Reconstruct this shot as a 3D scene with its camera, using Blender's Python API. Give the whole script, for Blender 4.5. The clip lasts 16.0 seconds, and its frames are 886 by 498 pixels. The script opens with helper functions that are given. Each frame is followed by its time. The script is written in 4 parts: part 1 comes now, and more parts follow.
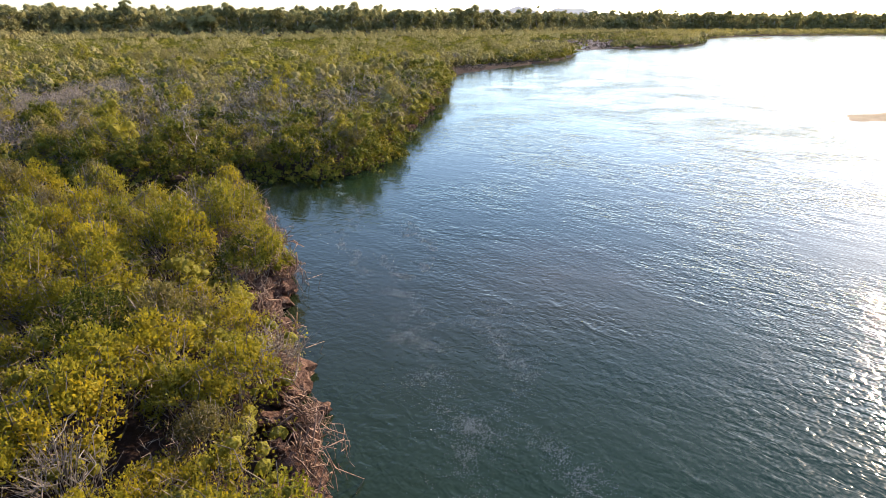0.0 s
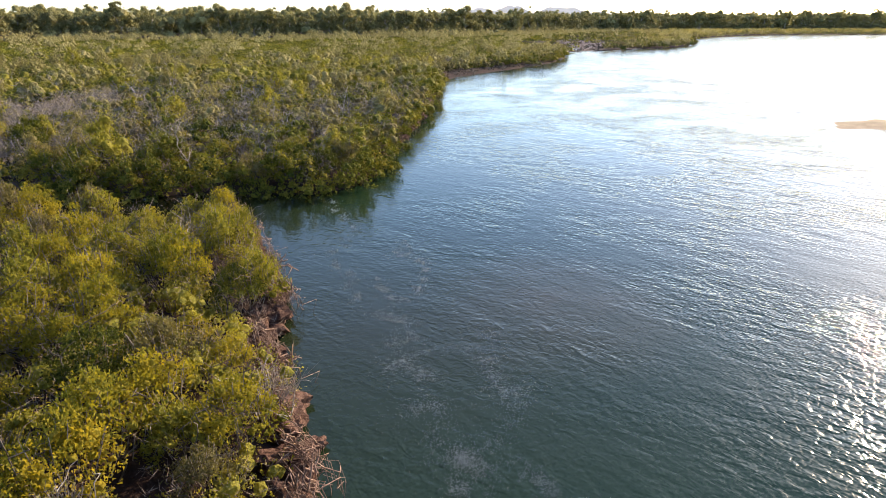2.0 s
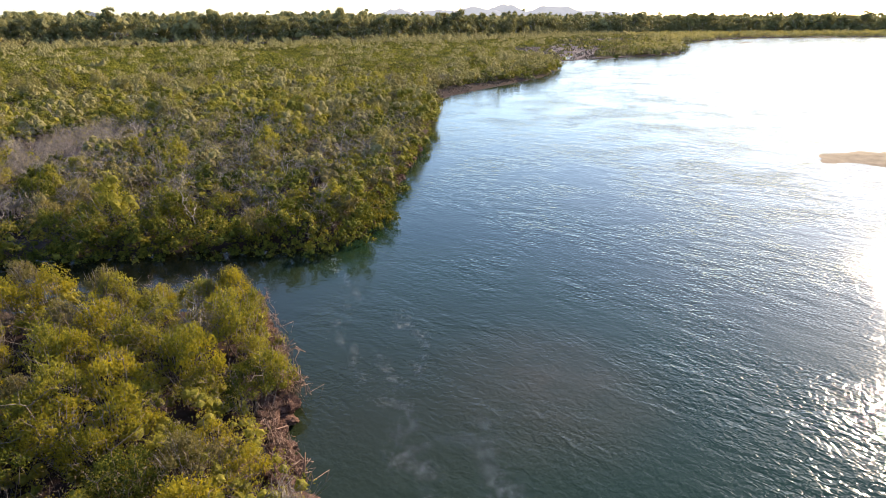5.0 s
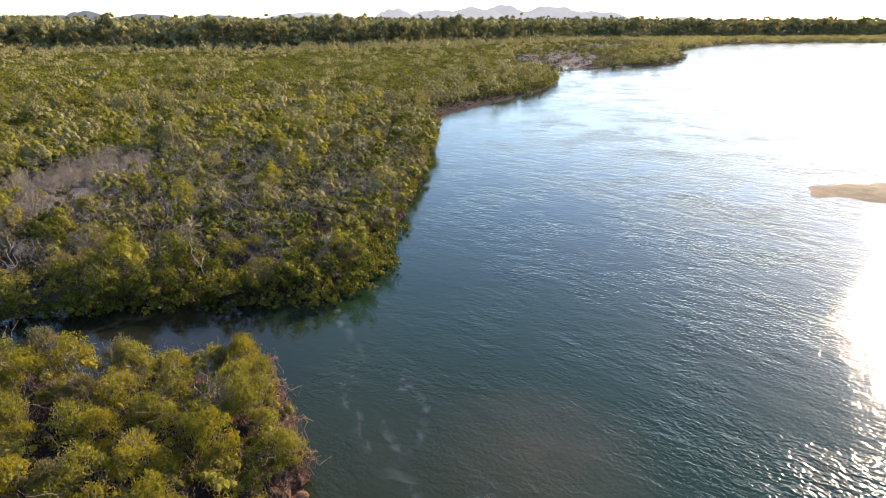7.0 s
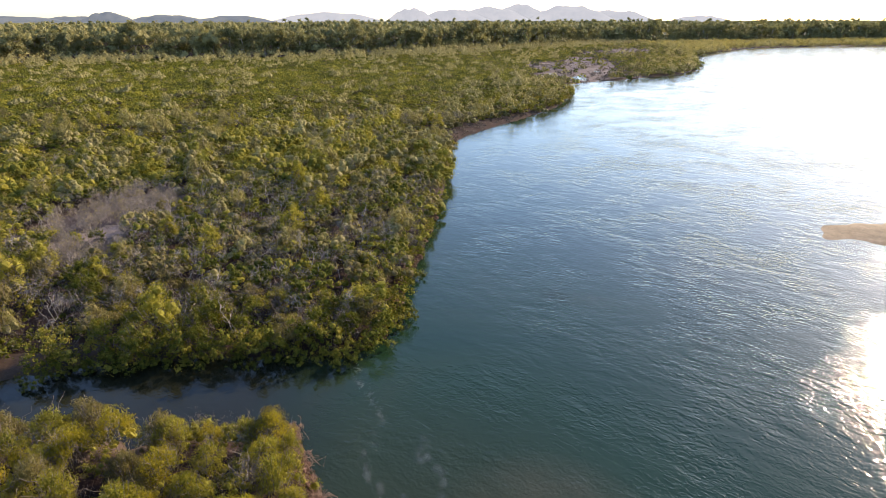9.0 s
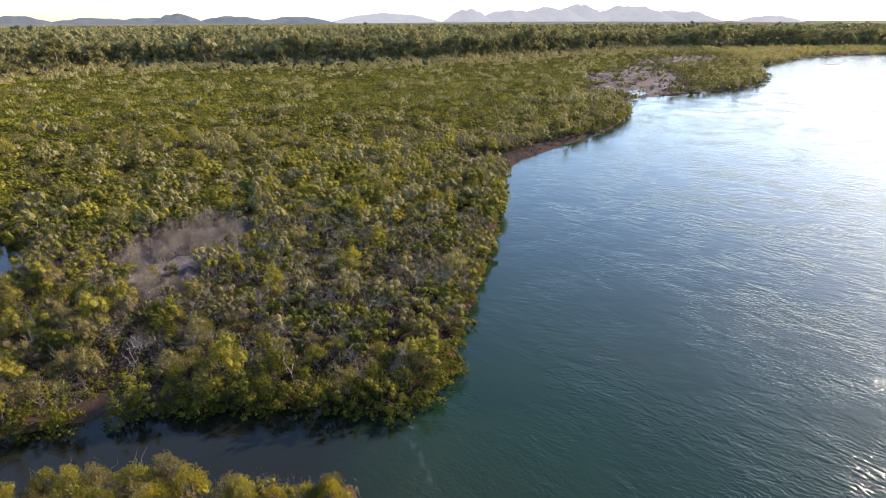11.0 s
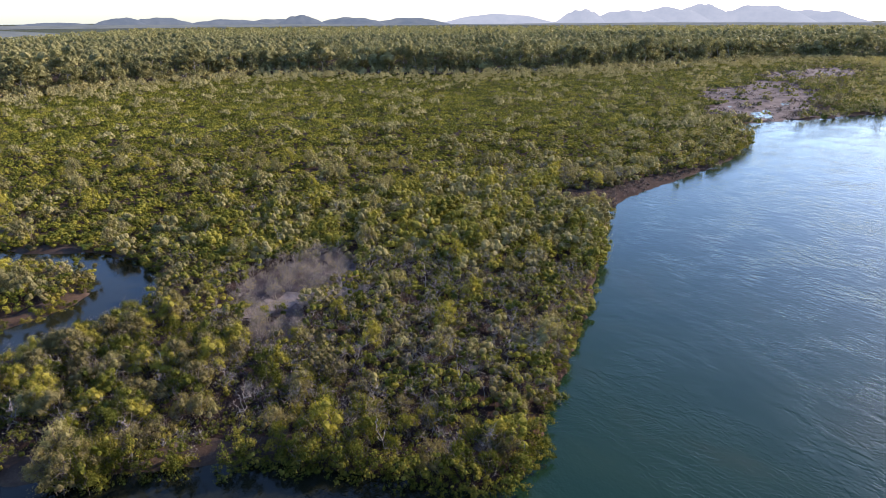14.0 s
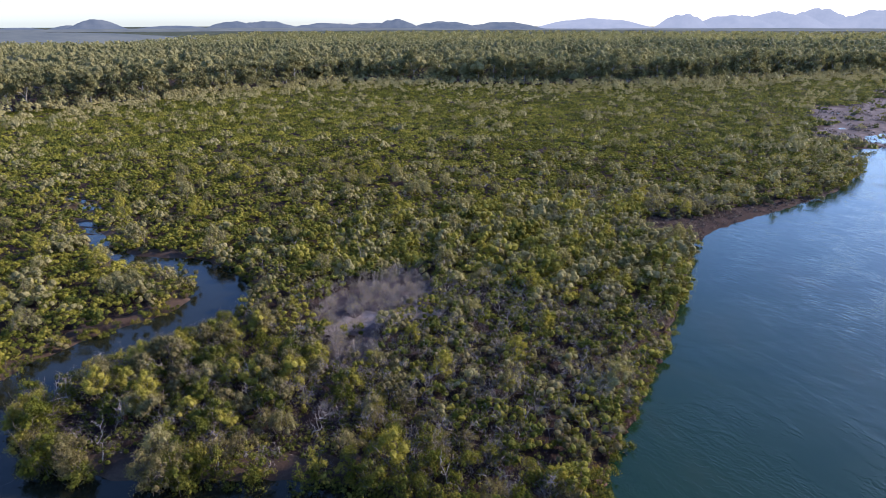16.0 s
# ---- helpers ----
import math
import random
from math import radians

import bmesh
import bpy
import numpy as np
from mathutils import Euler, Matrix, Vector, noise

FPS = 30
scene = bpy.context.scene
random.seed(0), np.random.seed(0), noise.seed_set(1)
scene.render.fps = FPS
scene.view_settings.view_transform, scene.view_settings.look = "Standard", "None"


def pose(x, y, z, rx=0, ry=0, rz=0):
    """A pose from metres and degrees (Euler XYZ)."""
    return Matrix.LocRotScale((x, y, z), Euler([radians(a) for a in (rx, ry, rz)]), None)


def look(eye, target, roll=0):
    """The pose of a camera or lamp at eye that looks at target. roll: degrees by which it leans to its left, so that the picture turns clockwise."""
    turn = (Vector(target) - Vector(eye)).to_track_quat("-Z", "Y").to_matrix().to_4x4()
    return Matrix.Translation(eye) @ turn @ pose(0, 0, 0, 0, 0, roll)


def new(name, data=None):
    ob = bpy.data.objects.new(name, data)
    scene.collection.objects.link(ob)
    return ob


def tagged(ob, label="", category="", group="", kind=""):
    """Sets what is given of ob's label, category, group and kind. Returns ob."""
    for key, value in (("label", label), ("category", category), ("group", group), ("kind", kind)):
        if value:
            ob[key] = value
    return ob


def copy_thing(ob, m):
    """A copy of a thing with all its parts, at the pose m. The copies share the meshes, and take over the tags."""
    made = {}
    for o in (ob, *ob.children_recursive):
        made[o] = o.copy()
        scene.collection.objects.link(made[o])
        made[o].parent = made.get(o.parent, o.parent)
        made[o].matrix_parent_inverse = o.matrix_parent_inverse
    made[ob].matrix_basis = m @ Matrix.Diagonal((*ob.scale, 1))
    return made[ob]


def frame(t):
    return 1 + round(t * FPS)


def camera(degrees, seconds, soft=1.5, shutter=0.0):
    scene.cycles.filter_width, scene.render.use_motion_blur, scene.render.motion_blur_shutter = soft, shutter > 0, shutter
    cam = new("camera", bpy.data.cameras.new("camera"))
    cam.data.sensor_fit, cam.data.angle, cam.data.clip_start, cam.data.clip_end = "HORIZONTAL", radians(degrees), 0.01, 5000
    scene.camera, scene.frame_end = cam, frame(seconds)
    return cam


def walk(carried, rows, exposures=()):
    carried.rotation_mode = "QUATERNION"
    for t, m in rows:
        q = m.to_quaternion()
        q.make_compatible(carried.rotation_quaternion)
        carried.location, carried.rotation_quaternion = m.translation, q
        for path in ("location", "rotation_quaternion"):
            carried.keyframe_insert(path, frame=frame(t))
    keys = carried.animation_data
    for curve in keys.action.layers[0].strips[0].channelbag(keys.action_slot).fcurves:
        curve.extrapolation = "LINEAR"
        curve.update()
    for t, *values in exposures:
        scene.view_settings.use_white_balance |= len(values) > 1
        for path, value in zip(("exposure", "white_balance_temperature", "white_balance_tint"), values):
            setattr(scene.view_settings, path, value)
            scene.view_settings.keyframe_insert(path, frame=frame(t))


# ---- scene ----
cam = camera(74.8, 16.0, soft=0.85)
PATH = [
    (0, (-0.132, 4.015, 7.183), (-0.195, 5.877, 6.456), 0.1),
    (0.5, (-0.146, 4.03, 7.365), (-0.201, 5.892, 6.637), 0.2),
    (1, (-0.128, 4.053, 7.568), (-0.179, 5.914, 6.838), 0.1),
    (1.5, (-0.105, 4.052, 7.754), (-0.151, 5.913, 7.024), 0.1),
    (2, (-0.112, 4.06, 7.971), (-0.153, 5.922, 7.241), 0.0),
    (2.5, (-0.104, 4.036, 8.291), (-0.141, 5.897, 7.56), 0.0),
    (3, (-0.092, 4.011, 8.687), (-0.126, 5.871, 7.953), 0.1),
    (3.5, (-0.117, 4.038, 9.197), (-0.148, 5.899, 8.463), 0.1),
    (4, (-0.155, 4.079, 9.696), (-0.183, 5.94, 8.964), 0.0),
    (6.5, (-0.337, 3.947, 13.232), (-0.352, 5.805, 12.493), 0.0),
    (7, (-0.353, 3.982, 13.917), (-0.367, 5.842, 13.181), 0.1),
    (7.5, (-0.3, 3.934, 14.768), (-0.313, 5.792, 14.028), 0.1),
    (8, (-0.331, 3.962, 15.54), (-0.357, 5.821, 14.803), 0.0),
    (10.5, (-0.699, 4.043, 20.737), (-0.871, 5.891, 19.994), -0.1),
    (11, (-0.756, 4.235, 21.451), (-0.99, 6.078, 20.712), -0.2),
    (11.5, (-0.805, 4.533, 22.257), (-1.103, 6.367, 21.519), -0.3),
    (12, (-0.838, 4.773, 23.117), (-1.186, 6.599, 22.379), -0.3),
    (12.5, (-0.893, 5.055, 23.854), (-1.282, 6.872, 23.115), -0.3),
    (13, (-0.947, 5.385, 24.586), (-1.371, 7.194, 23.847), -0.3),
    (13.5, (-1.026, 5.583, 25.396), (-1.504, 7.379, 24.656), -0.2),
    (14, (-1.084, 5.705, 26.286), (-1.643, 7.477, 25.547), -0.3),
    (14.5, (-1.02, 5.865, 27.205), (-1.681, 7.603, 26.469), -0.3),
    (15, (-0.882, 5.906, 28.011), (-1.633, 7.608, 27.279), -0.2),
    (15.5, (-0.767, 5.858, 28.67), (-1.562, 7.543, 27.943), -0.2),
    (16, (-0.71, 5.778, 29.101), (-1.526, 7.452, 28.373), -0.1),
]
walk(cam, [(t, look(eye, target, roll)) for t, eye, target, roll in PATH], [(0, 1.31, 7150, 18), (8, 1.29, 7200, 19), (12, 1.20, 6700, 20), (14, 1.13, 6200, 22), (16, 0.97, 5600, 25)])

# ---- sky and sun: a low afternoon sun over the river ----
SUN_AZ, SUN_EL = radians(44.5), radians(23)
world = bpy.data.worlds.new("sky")
scene.world = world
world.use_nodes = True
wt = world.node_tree
sky = wt.nodes.new("ShaderNodeTexSky")
sky.sky_type, sky.sun_disc = "NISHITA", False
sky.sun_elevation, sky.sun_rotation = SUN_EL, SUN_AZ
sky.air_density, sky.dust_density, sky.ozone_density = 1.0, 0.55, 3.0
wt.nodes["Background"].inputs["Strength"].default_value = 0.15
cool = wt.nodes.new("ShaderNodeMix")
cool.data_type, cool.blend_type = "RGBA", "MULTIPLY"
cool.inputs[0].default_value = 1.0
cool.inputs[7].default_value = (0.922, 1.0, 1.075, 1)
wt.links.new(sky.outputs[0], cool.inputs[6])
wt.links.new(cool.outputs[2], wt.nodes["Background"].inputs["Color"])
sun_data = bpy.data.lights.new("sun", "SUN")
sun_data.energy, sun_data.angle, sun_data.color = 5.0, radians(0.53), (1.0, 0.84, 0.61)
sun = new("sun", sun_data)
TO_SUN = Vector((math.sin(SUN_AZ) * math.cos(SUN_EL), math.cos(SUN_AZ) * math.cos(SUN_EL), math.sin(SUN_EL)))
sun.matrix_world = look(TO_SUN * 100, (0, 0, 0))


# ---- materials ----
def material(name, rough=0.8, metallic=0.0, spec=0.3):
    m = bpy.data.materials.new(name)
    m.use_nodes = True
    b = m.node_tree.nodes["Principled BSDF"]
    b.inputs["Roughness"].default_value = rough
    b.inputs["Metallic"].default_value = metallic
    b.inputs["Specular IOR Level"].default_value = spec
    return m, m.node_tree, b


def where(nt):
    return nt.nodes.new("ShaderNodeNewGeometry").outputs["Position"]


def noisy(nt, vec, scale, detail=3.0, rough=0.55, distort=0.0):
    n = nt.nodes.new("ShaderNodeTexNoise")
    n.inputs["Scale"].default_value = scale
    n.inputs["Detail"].default_value = detail
    n.inputs["Roughness"].default_value = rough
    n.inputs["Distortion"].default_value = distort
    nt.links.new(vec, n.inputs["Vector"])
    return n.outputs["Fac"]


def ramp(nt, fac, stops):
    r = nt.nodes.new("ShaderNodeValToRGB")
    e = r.color_ramp.elements
    while len(e) < len(stops):
        e.new(0.5)
    for i, (p, c) in enumerate(stops):
        e[i].position = p
        e[i].color = (*c, 1) if len(c) == 3 else c
    nt.links.new(fac, r.inputs[0])
    return r.outputs[0]


def mixed(nt, fac, a, b, blend="MIX"):
    m = nt.nodes.new("ShaderNodeMix")
    m.data_type, m.blend_type = "RGBA", blend
    for k, v in ((0, fac), (6, a), (7, b)):
        if isinstance(v, (int, float)):
            m.inputs[k].default_value = v
        elif isinstance(v, tuple):
            m.inputs[k].default_value = (*v, 1)
        else:
            nt.links.new(v, m.inputs[k])
    return m.outputs[2]


def mathed(nt, op, a, b=0.0, c=0.0):
    m = nt.nodes.new("ShaderNodeMath")
    m.operation = op
    for k, v in enumerate((a, b, c)):
        if isinstance(v, (int, float)):
            m.inputs[k].default_value = v
        else:
            nt.links.new(v, m.inputs[k])
    return m.outputs[0]


def foliage(name, stops, glow=0.5, patch=0.35, fine=6.0, jitter=0.36, mottled=1.1, through_tint=(1.0, 0.92, 0.35)):
    """Leaves: a patchwork of tints from bush to bush, a finer one from leaf to leaf, and light through the blades."""
    m, nt, b = material(name, 0.6, 0.0, 0.06)
    p = where(nt)
    geo = nt.nodes.new("ShaderNodeNewGeometry")
    info = nt.nodes.new("ShaderNodeObjectInfo")
    big = noisy(nt, p, patch, 2.0)
    tint = nt.nodes.new("ShaderNodeAttribute")
    tint.attribute_name = "tint"
    f = mathed(nt, "MULTIPLY_ADD", geo.outputs["Random Per Island"], jitter, mathed(nt, "MULTIPLY_ADD", big, 0.6, -0.25 - jitter / 2))
    f = mathed(nt, "ADD", f, mathed(nt, "MULTIPLY", tint.outputs["Fac"], 0.80))
    f = mathed(nt, "ADD", f, mathed(nt, "MULTIPLY_ADD", info.outputs["Random"], 0.3, -0.05))
    speck = noisy(nt, p, fine, 4.0, 0.7)
    f = mathed(nt, "ADD", f, mathed(nt, "MULTIPLY_ADD", speck, mottled, -mottled / 2))
    col = ramp(nt, f, stops)
    bump = nt.nodes.new("ShaderNodeBump")
    bump.inputs["Strength"].default_value, bump.inputs["Distance"].default_value = 0.9, 1.2 / fine
    nt.links.new(speck, bump.inputs["Height"])
    nt.links.new(bump.outputs[0], b.inputs["Normal"])
    nt.links.new(col, b.inputs["Base Color"])
    tr = nt.nodes.new("ShaderNodeBsdfTranslucent")
    nt.links.new(mixed(nt, 1.0, col, through_tint, "MULTIPLY"), tr.inputs["Color"])
    mix = nt.nodes.new("ShaderNodeMixShader")
    mix.inputs[0].default_value = glow
    nt.links.new(b.outputs[0], mix.inputs[1])
    nt.links.new(tr.outputs[0], mix.inputs[2])
    nt.links.new(mix.outputs[0], nt.nodes["Material Output"].inputs["Surface"])
    return m


LEAF = foliage("mangrove_leaf", [(0.0, (0.026, 0.036, 0.008)), (0.3, (0.066, 0.080, 0.014)), (0.55, (0.127, 0.138, 0.023)), (0.8, (0.216, 0.204, 0.035)), (1.0, (0.298, 0.248, 0.049))], glow=0.34)
LEAF_GOLD = foliage("golden_mangrove_leaf", [(0.0, (0.100, 0.108, 0.022)), (0.3, (0.181, 0.175, 0.028)), (0.6, (0.290, 0.255, 0.036)), (0.85, (0.391, 0.325, 0.044)), (1.0, (0.430, 0.340, 0.048))], glow=0.54, fine=14.0)
LEAF_SUN = foliage("yellow_mangrove_leaf", [(0.0, (0.078, 0.090, 0.016)), (0.4, (0.180, 0.180, 0.033)), (0.7, (0.292, 0.276, 0.053)), (1.0, (0.390, 0.355, 0.074))], glow=0.50)
LEAF_LOW = foliage("low_mangrove_leaf", [(0.0, (0.022, 0.034, 0.005)), (0.45, (0.108, 0.118, 0.016)), (0.7, (0.230, 0.220, 0.032)), (1.0, (0.350, 0.315, 0.050))], patch=0.22, glow=0.36, jitter=0.2, mottled=0.7)
LEAF_DULL = foliage("dull_mangrove_leaf", [(0.0, (0.062, 0.060, 0.027)), (0.5, (0.145, 0.130, 0.057)), (1.0, (0.250, 0.214, 0.096))], glow=0.40, jitter=0.25, mottled=0.7)
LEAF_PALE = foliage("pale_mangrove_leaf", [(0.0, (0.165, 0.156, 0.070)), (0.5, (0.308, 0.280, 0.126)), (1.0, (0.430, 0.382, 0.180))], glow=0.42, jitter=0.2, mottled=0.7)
LEAF_GUM = foliage("forest_leaf", [(0.0, (0.115, 0.122, 0.056)), (0.5, (0.220, 0.208, 0.092)), (1.0, (0.330, 0.298, 0.132))], patch=0.05, glow=0.38, fine=1.8, jitter=0.22, mottled=0.9, through_tint=(0.9, 0.9, 0.62))


def bark(name, dark, light, scale):
    m, nt, b = material(name, 0.85)
    f = noisy(nt, where(nt), scale, 5.0, 0.7)
    nt.links.new(ramp(nt, f, [(0.3, dark), (0.7, light)]), b.inputs["Base Color"])
    bump = nt.nodes.new("ShaderNodeBump")
    bump.inputs["Strength"].default_value, bump.inputs["Distance"].default_value = 0.5, 0.02
    nt.links.new(f, bump.inputs["Height"])
    nt.links.new(bump.outputs[0], b.inputs["Normal"])
    return m


BARK = bark("mangrove_bark", (0.055, 0.040, 0.030), (0.19, 0.155, 0.12), 6)
TWIG = bark("bare_twig", (0.12, 0.085, 0.062), (0.34, 0.26, 0.195), 3)
GREY_TWIG = bark("grey_twig", (0.095, 0.082, 0.073), (0.265, 0.230, 0.203), 3)
DEAD = bark("bleached_wood", (0.17, 0.145, 0.13), (0.40, 0.36, 0.32), 4)
ROOT = bark("washed_root", (0.10, 0.055, 0.04), (0.30, 0.20, 0.145), 9)
GUM_BARK = bark("gum_bark", (0.16, 0.14, 0.12), (0.46, 0.43, 0.38), 1.2)


def earth(name, stops, scale, rough, height):
    m, nt, b = material(name, rough, 0.0, 0.08)
    p = where(nt)
    coarse, fine = noisy(nt, p, scale, 6.0, 0.65, 0.4), noisy(nt, p, scale * 9, 5.0, 0.7)
    col = ramp(nt, mathed(nt, "ADD", mathed(nt, "MULTIPLY", coarse, 0.65), mathed(nt, "MULTIPLY", fine, 0.35)), stops)
    nt.links.new(col, b.inputs["Base Color"])
    bump = nt.nodes.new("ShaderNodeBump")
    bump.inputs["Strength"].default_value, bump.inputs["Distance"].default_value = 0.9, height
    nt.links.new(mathed(nt, "ADD", coarse, mathed(nt, "MULTIPLY", fine, 0.5)), bump.inputs["Height"])
    nt.links.new(bump.outputs[0], b.inputs["Normal"])
    return m


MUD = earth("bank_mud", [(0.3, (0.014, 0.009, 0.008)), (0.5, (0.030, 0.019, 0.016)), (0.7, (0.062, 0.040, 0.034))], 0.8, 0.95, 0.12)
FLAT = earth("tidal_mud", [(0.3, (0.030, 0.023, 0.024)), (0.5, (0.080, 0.062, 0.060)), (0.7, (0.19, 0.152, 0.145))], 0.25, 0.85, 0.08)
SAND = earth("bar_sand", [(0.3, (0.085, 0.066, 0.045)), (0.5, (0.15, 0.118, 0.082)), (0.7, (0.24, 0.19, 0.135))], 0.5, 0.8, 0.08)
DRY_MUD = earth("dry_mud", [(0.3, (0.12, 0.098, 0.088)), (0.5, (0.21, 0.172, 0.152)), (0.7, (0.34, 0.285, 0.25))], 0.9, 0.9, 0.06)
SCRUB = earth("far_scrub", [(0.3, (0.030, 0.038, 0.022)), (0.5, (0.055, 0.062, 0.036)), (0.7, (0.085, 0.090, 0.055))], 0.04, 1.0, 1.5)
CREEK_MUD = earth("creek_mud", [(0.3, (0.028, 0.018, 0.013)), (0.5, (0.058, 0.039, 0.028)), (0.7, (0.11, 0.078, 0.057))], 0.6, 0.6, 0.05)
CLOD = earth("red_brown_clod", [(0.3, (0.034, 0.018, 0.014)), (0.5, (0.090, 0.050, 0.037)), (0.7, (0.22, 0.138, 0.102))], 5.0, 0.9, 0.10)


WAVE_TURN, SWELL, CHOP, RIPPLE = 38, 0.062, 0.045, 0.027


def river_water():
    m, nt, b = material("river_water", 0.075, 0.0, 0.5)
    b.inputs["IOR"].default_value = 1.33
    p = where(nt)
    silt = noisy(nt, p, 0.07, 4.0, 0.55, 0.6)
    body = ramp(nt, silt, [(0.35, (0.0045, 0.0200, 0.0108)), (0.55, (0.0080, 0.0240, 0.0118)), (0.75, (0.0185, 0.0265, 0.0108))])
    spot = nt.nodes.new("ShaderNodeVectorMath")
    spot.operation = "DISTANCE"
    nt.links.new(p, spot.inputs[0])
    spot.inputs[1].default_value = (2.9, 20.0, 0)
    shoal = mathed(nt, "MULTIPLY", mathed(nt, "SUBTRACT", 1.0, mathed(nt, "MULTIPLY", spot.outputs["Value"], 0.22)), 1.0)
    shoal = mathed(nt, "MULTIPLY", mathed(nt, "MAXIMUM", shoal, 0.0), noisy(nt, p, 0.5, 3.0))
    body = mixed(nt, shoal, body, (0.080, 0.066, 0.045))
    plume = nt.nodes.new("ShaderNodeVectorMath")
    plume.operation = "DISTANCE"
    nt.links.new(p, plume.inputs[0])
    plume.inputs[1].default_value = (-3.0, 18.0, 0)
    murk = mathed(nt, "MAXIMUM", mathed(nt, "SUBTRACT", 1.0, mathed(nt, "MULTIPLY", plume.outputs["Value"], 0.085)), 0.0)
    body = mixed(nt, mathed(nt, "MULTIPLY", murk, mathed(nt, "MULTIPLY_ADD", silt, 1.2, 0.2)), body, (0.019, 0.0215, 0.0095))
    axis = nt.nodes.new("ShaderNodeSeparateXYZ")
    nt.links.new(p, axis.inputs[0])
    # creek body painted darker brown for the bank's shade and its dark reflection
    creek = nt.nodes.new("ShaderNodeMapRange")
    for k, v in ((1, -11.0), (2, -5.0), (3, 0.85), (4, 0.0)):
        creek.inputs[k].default_value = v
    nt.links.new(axis.outputs[0], creek.inputs[0])
    body = mixed(nt, creek.outputs[0], body, (0.011, 0.010, 0.0065))
    nt.links.new(body, b.inputs["Base Color"])
    # waves: the slope of a sum of noises, taken over a few centimetres
    gust = noisy(nt, p, 0.16, 3.0, 0.6, 0.5)
    puff = nt.nodes.new("ShaderNodeMapRange")
    for k, v in ((1, 0.36), (2, 0.64), (3, 0.3), (4, 1.2)):
        puff.inputs[k].default_value = v
    nt.links.new(gust, puff.inputs[0])
    gust = puff.outputs[0]

    def wave_height(dx, dy):
        at = nt.nodes.new("ShaderNodeVectorMath")
        at.operation = "ADD"
        nt.links.new(p, at.inputs[0])
        at.inputs[1].default_value = (dx, dy, 0)
        turn = nt.nodes.new("ShaderNodeMapping")
        turn.inputs["Rotation"].default_value = (0, 0, radians(WAVE_TURN))
        nt.links.new(at.outputs[0], turn.inputs["Vector"])
        squeeze = nt.nodes.new("ShaderNodeMapping")
        squeeze.inputs["Scale"].default_value = (1.0, 1.75, 1.0)
        nt.links.new(turn.outputs[0], squeeze.inputs["Vector"])
        q = squeeze.outputs[0]
        swell = mathed(nt, "MULTIPLY", noisy(nt, q, 0.55, 1.0, 0.5, 0.5), SWELL)
        chop = mathed(nt, "MULTIPLY", noisy(nt, q, 2.2, 2.0, 0.5, 0.6), CHOP)
        return mathed(nt, "ADD", swell, mathed(nt, "ADD", chop, mathed(nt, "MULTIPLY", noisy(nt, at.outputs[0], 6.5, 1.0, 0.5, 0.3), RIPPLE)))

    open_water = nt.nodes.new("ShaderNodeMapRange")
    for k, v in ((1, -8.0), (2, 24.0), (3, 0.34), (4, 1.25)):
        open_water.inputs[k].default_value = v
    nt.links.new(axis.outputs[0], open_water.inputs[0])
    calm_reach = nt.nodes.new("ShaderNodeMapRange")
    for k, v in ((1, 30.0), (2, 110.0), (3, 1.0), (4, 0.55)):
        calm_reach.inputs[k].default_value = v
    nt.links.new(axis.outputs[1], calm_reach.inputs[0])
    gust = mathed(nt, "MULTIPLY", mathed(nt, "MULTIPLY", gust, open_water.outputs[0]), calm_reach.outputs[0])
    here, e = wave_height(0, 0), 0.03
    facing = nt.nodes.new("ShaderNodeCombineXYZ")
    for k, there in enumerate((wave_height(e, 0), wave_height(0, e))):
        nt.links.new(mathed(nt, "MULTIPLY", mathed(nt, "MULTIPLY", mathed(nt, "SUBTRACT", here, there), 1 / e), gust), facing.inputs[k])
    facing.inputs[2].default_value = 1.0
    flat_out = nt.nodes.new("ShaderNodeVectorMath")
    flat_out.operation = "NORMALIZE"
    nt.links.new(facing.outputs[0], flat_out.inputs[0])
    nt.links.new(flat_out.outputs[0], b.inputs["Normal"])
    return m


WATER = river_water()
FOAM = earth("river_foam", [(0.3, (0.26, 0.27, 0.25)), (0.5, (0.36, 0.37, 0.35)), (0.7, (0.50, 0.50, 0.48))], 4.0, 0.7, 0.002)


def haze_glow_hill(name, dark, light):
    """Distance: hills so far off that the haze before them is painted in as their glow."""
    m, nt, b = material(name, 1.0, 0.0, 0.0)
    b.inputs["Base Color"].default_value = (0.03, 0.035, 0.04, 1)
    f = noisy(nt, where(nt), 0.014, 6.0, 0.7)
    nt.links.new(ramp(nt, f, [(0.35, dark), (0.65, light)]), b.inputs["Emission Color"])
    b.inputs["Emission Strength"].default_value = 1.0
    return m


# haze put into the emission colours: blue-grey, greener low down, paler towards the sun
HILL = haze_glow_hill("haze_glow_hill", (0.062, 0.080, 0.102), (0.098, 0.112, 0.124))
HILL_LOW = haze_glow_hill("haze_glow_plain", (0.070, 0.082, 0.084), (0.112, 0.120, 0.108))
HILL_PALE = haze_glow_hill("pale_haze_glow_hill", (0.215, 0.240, 0.270), (0.255, 0.275, 0.300))


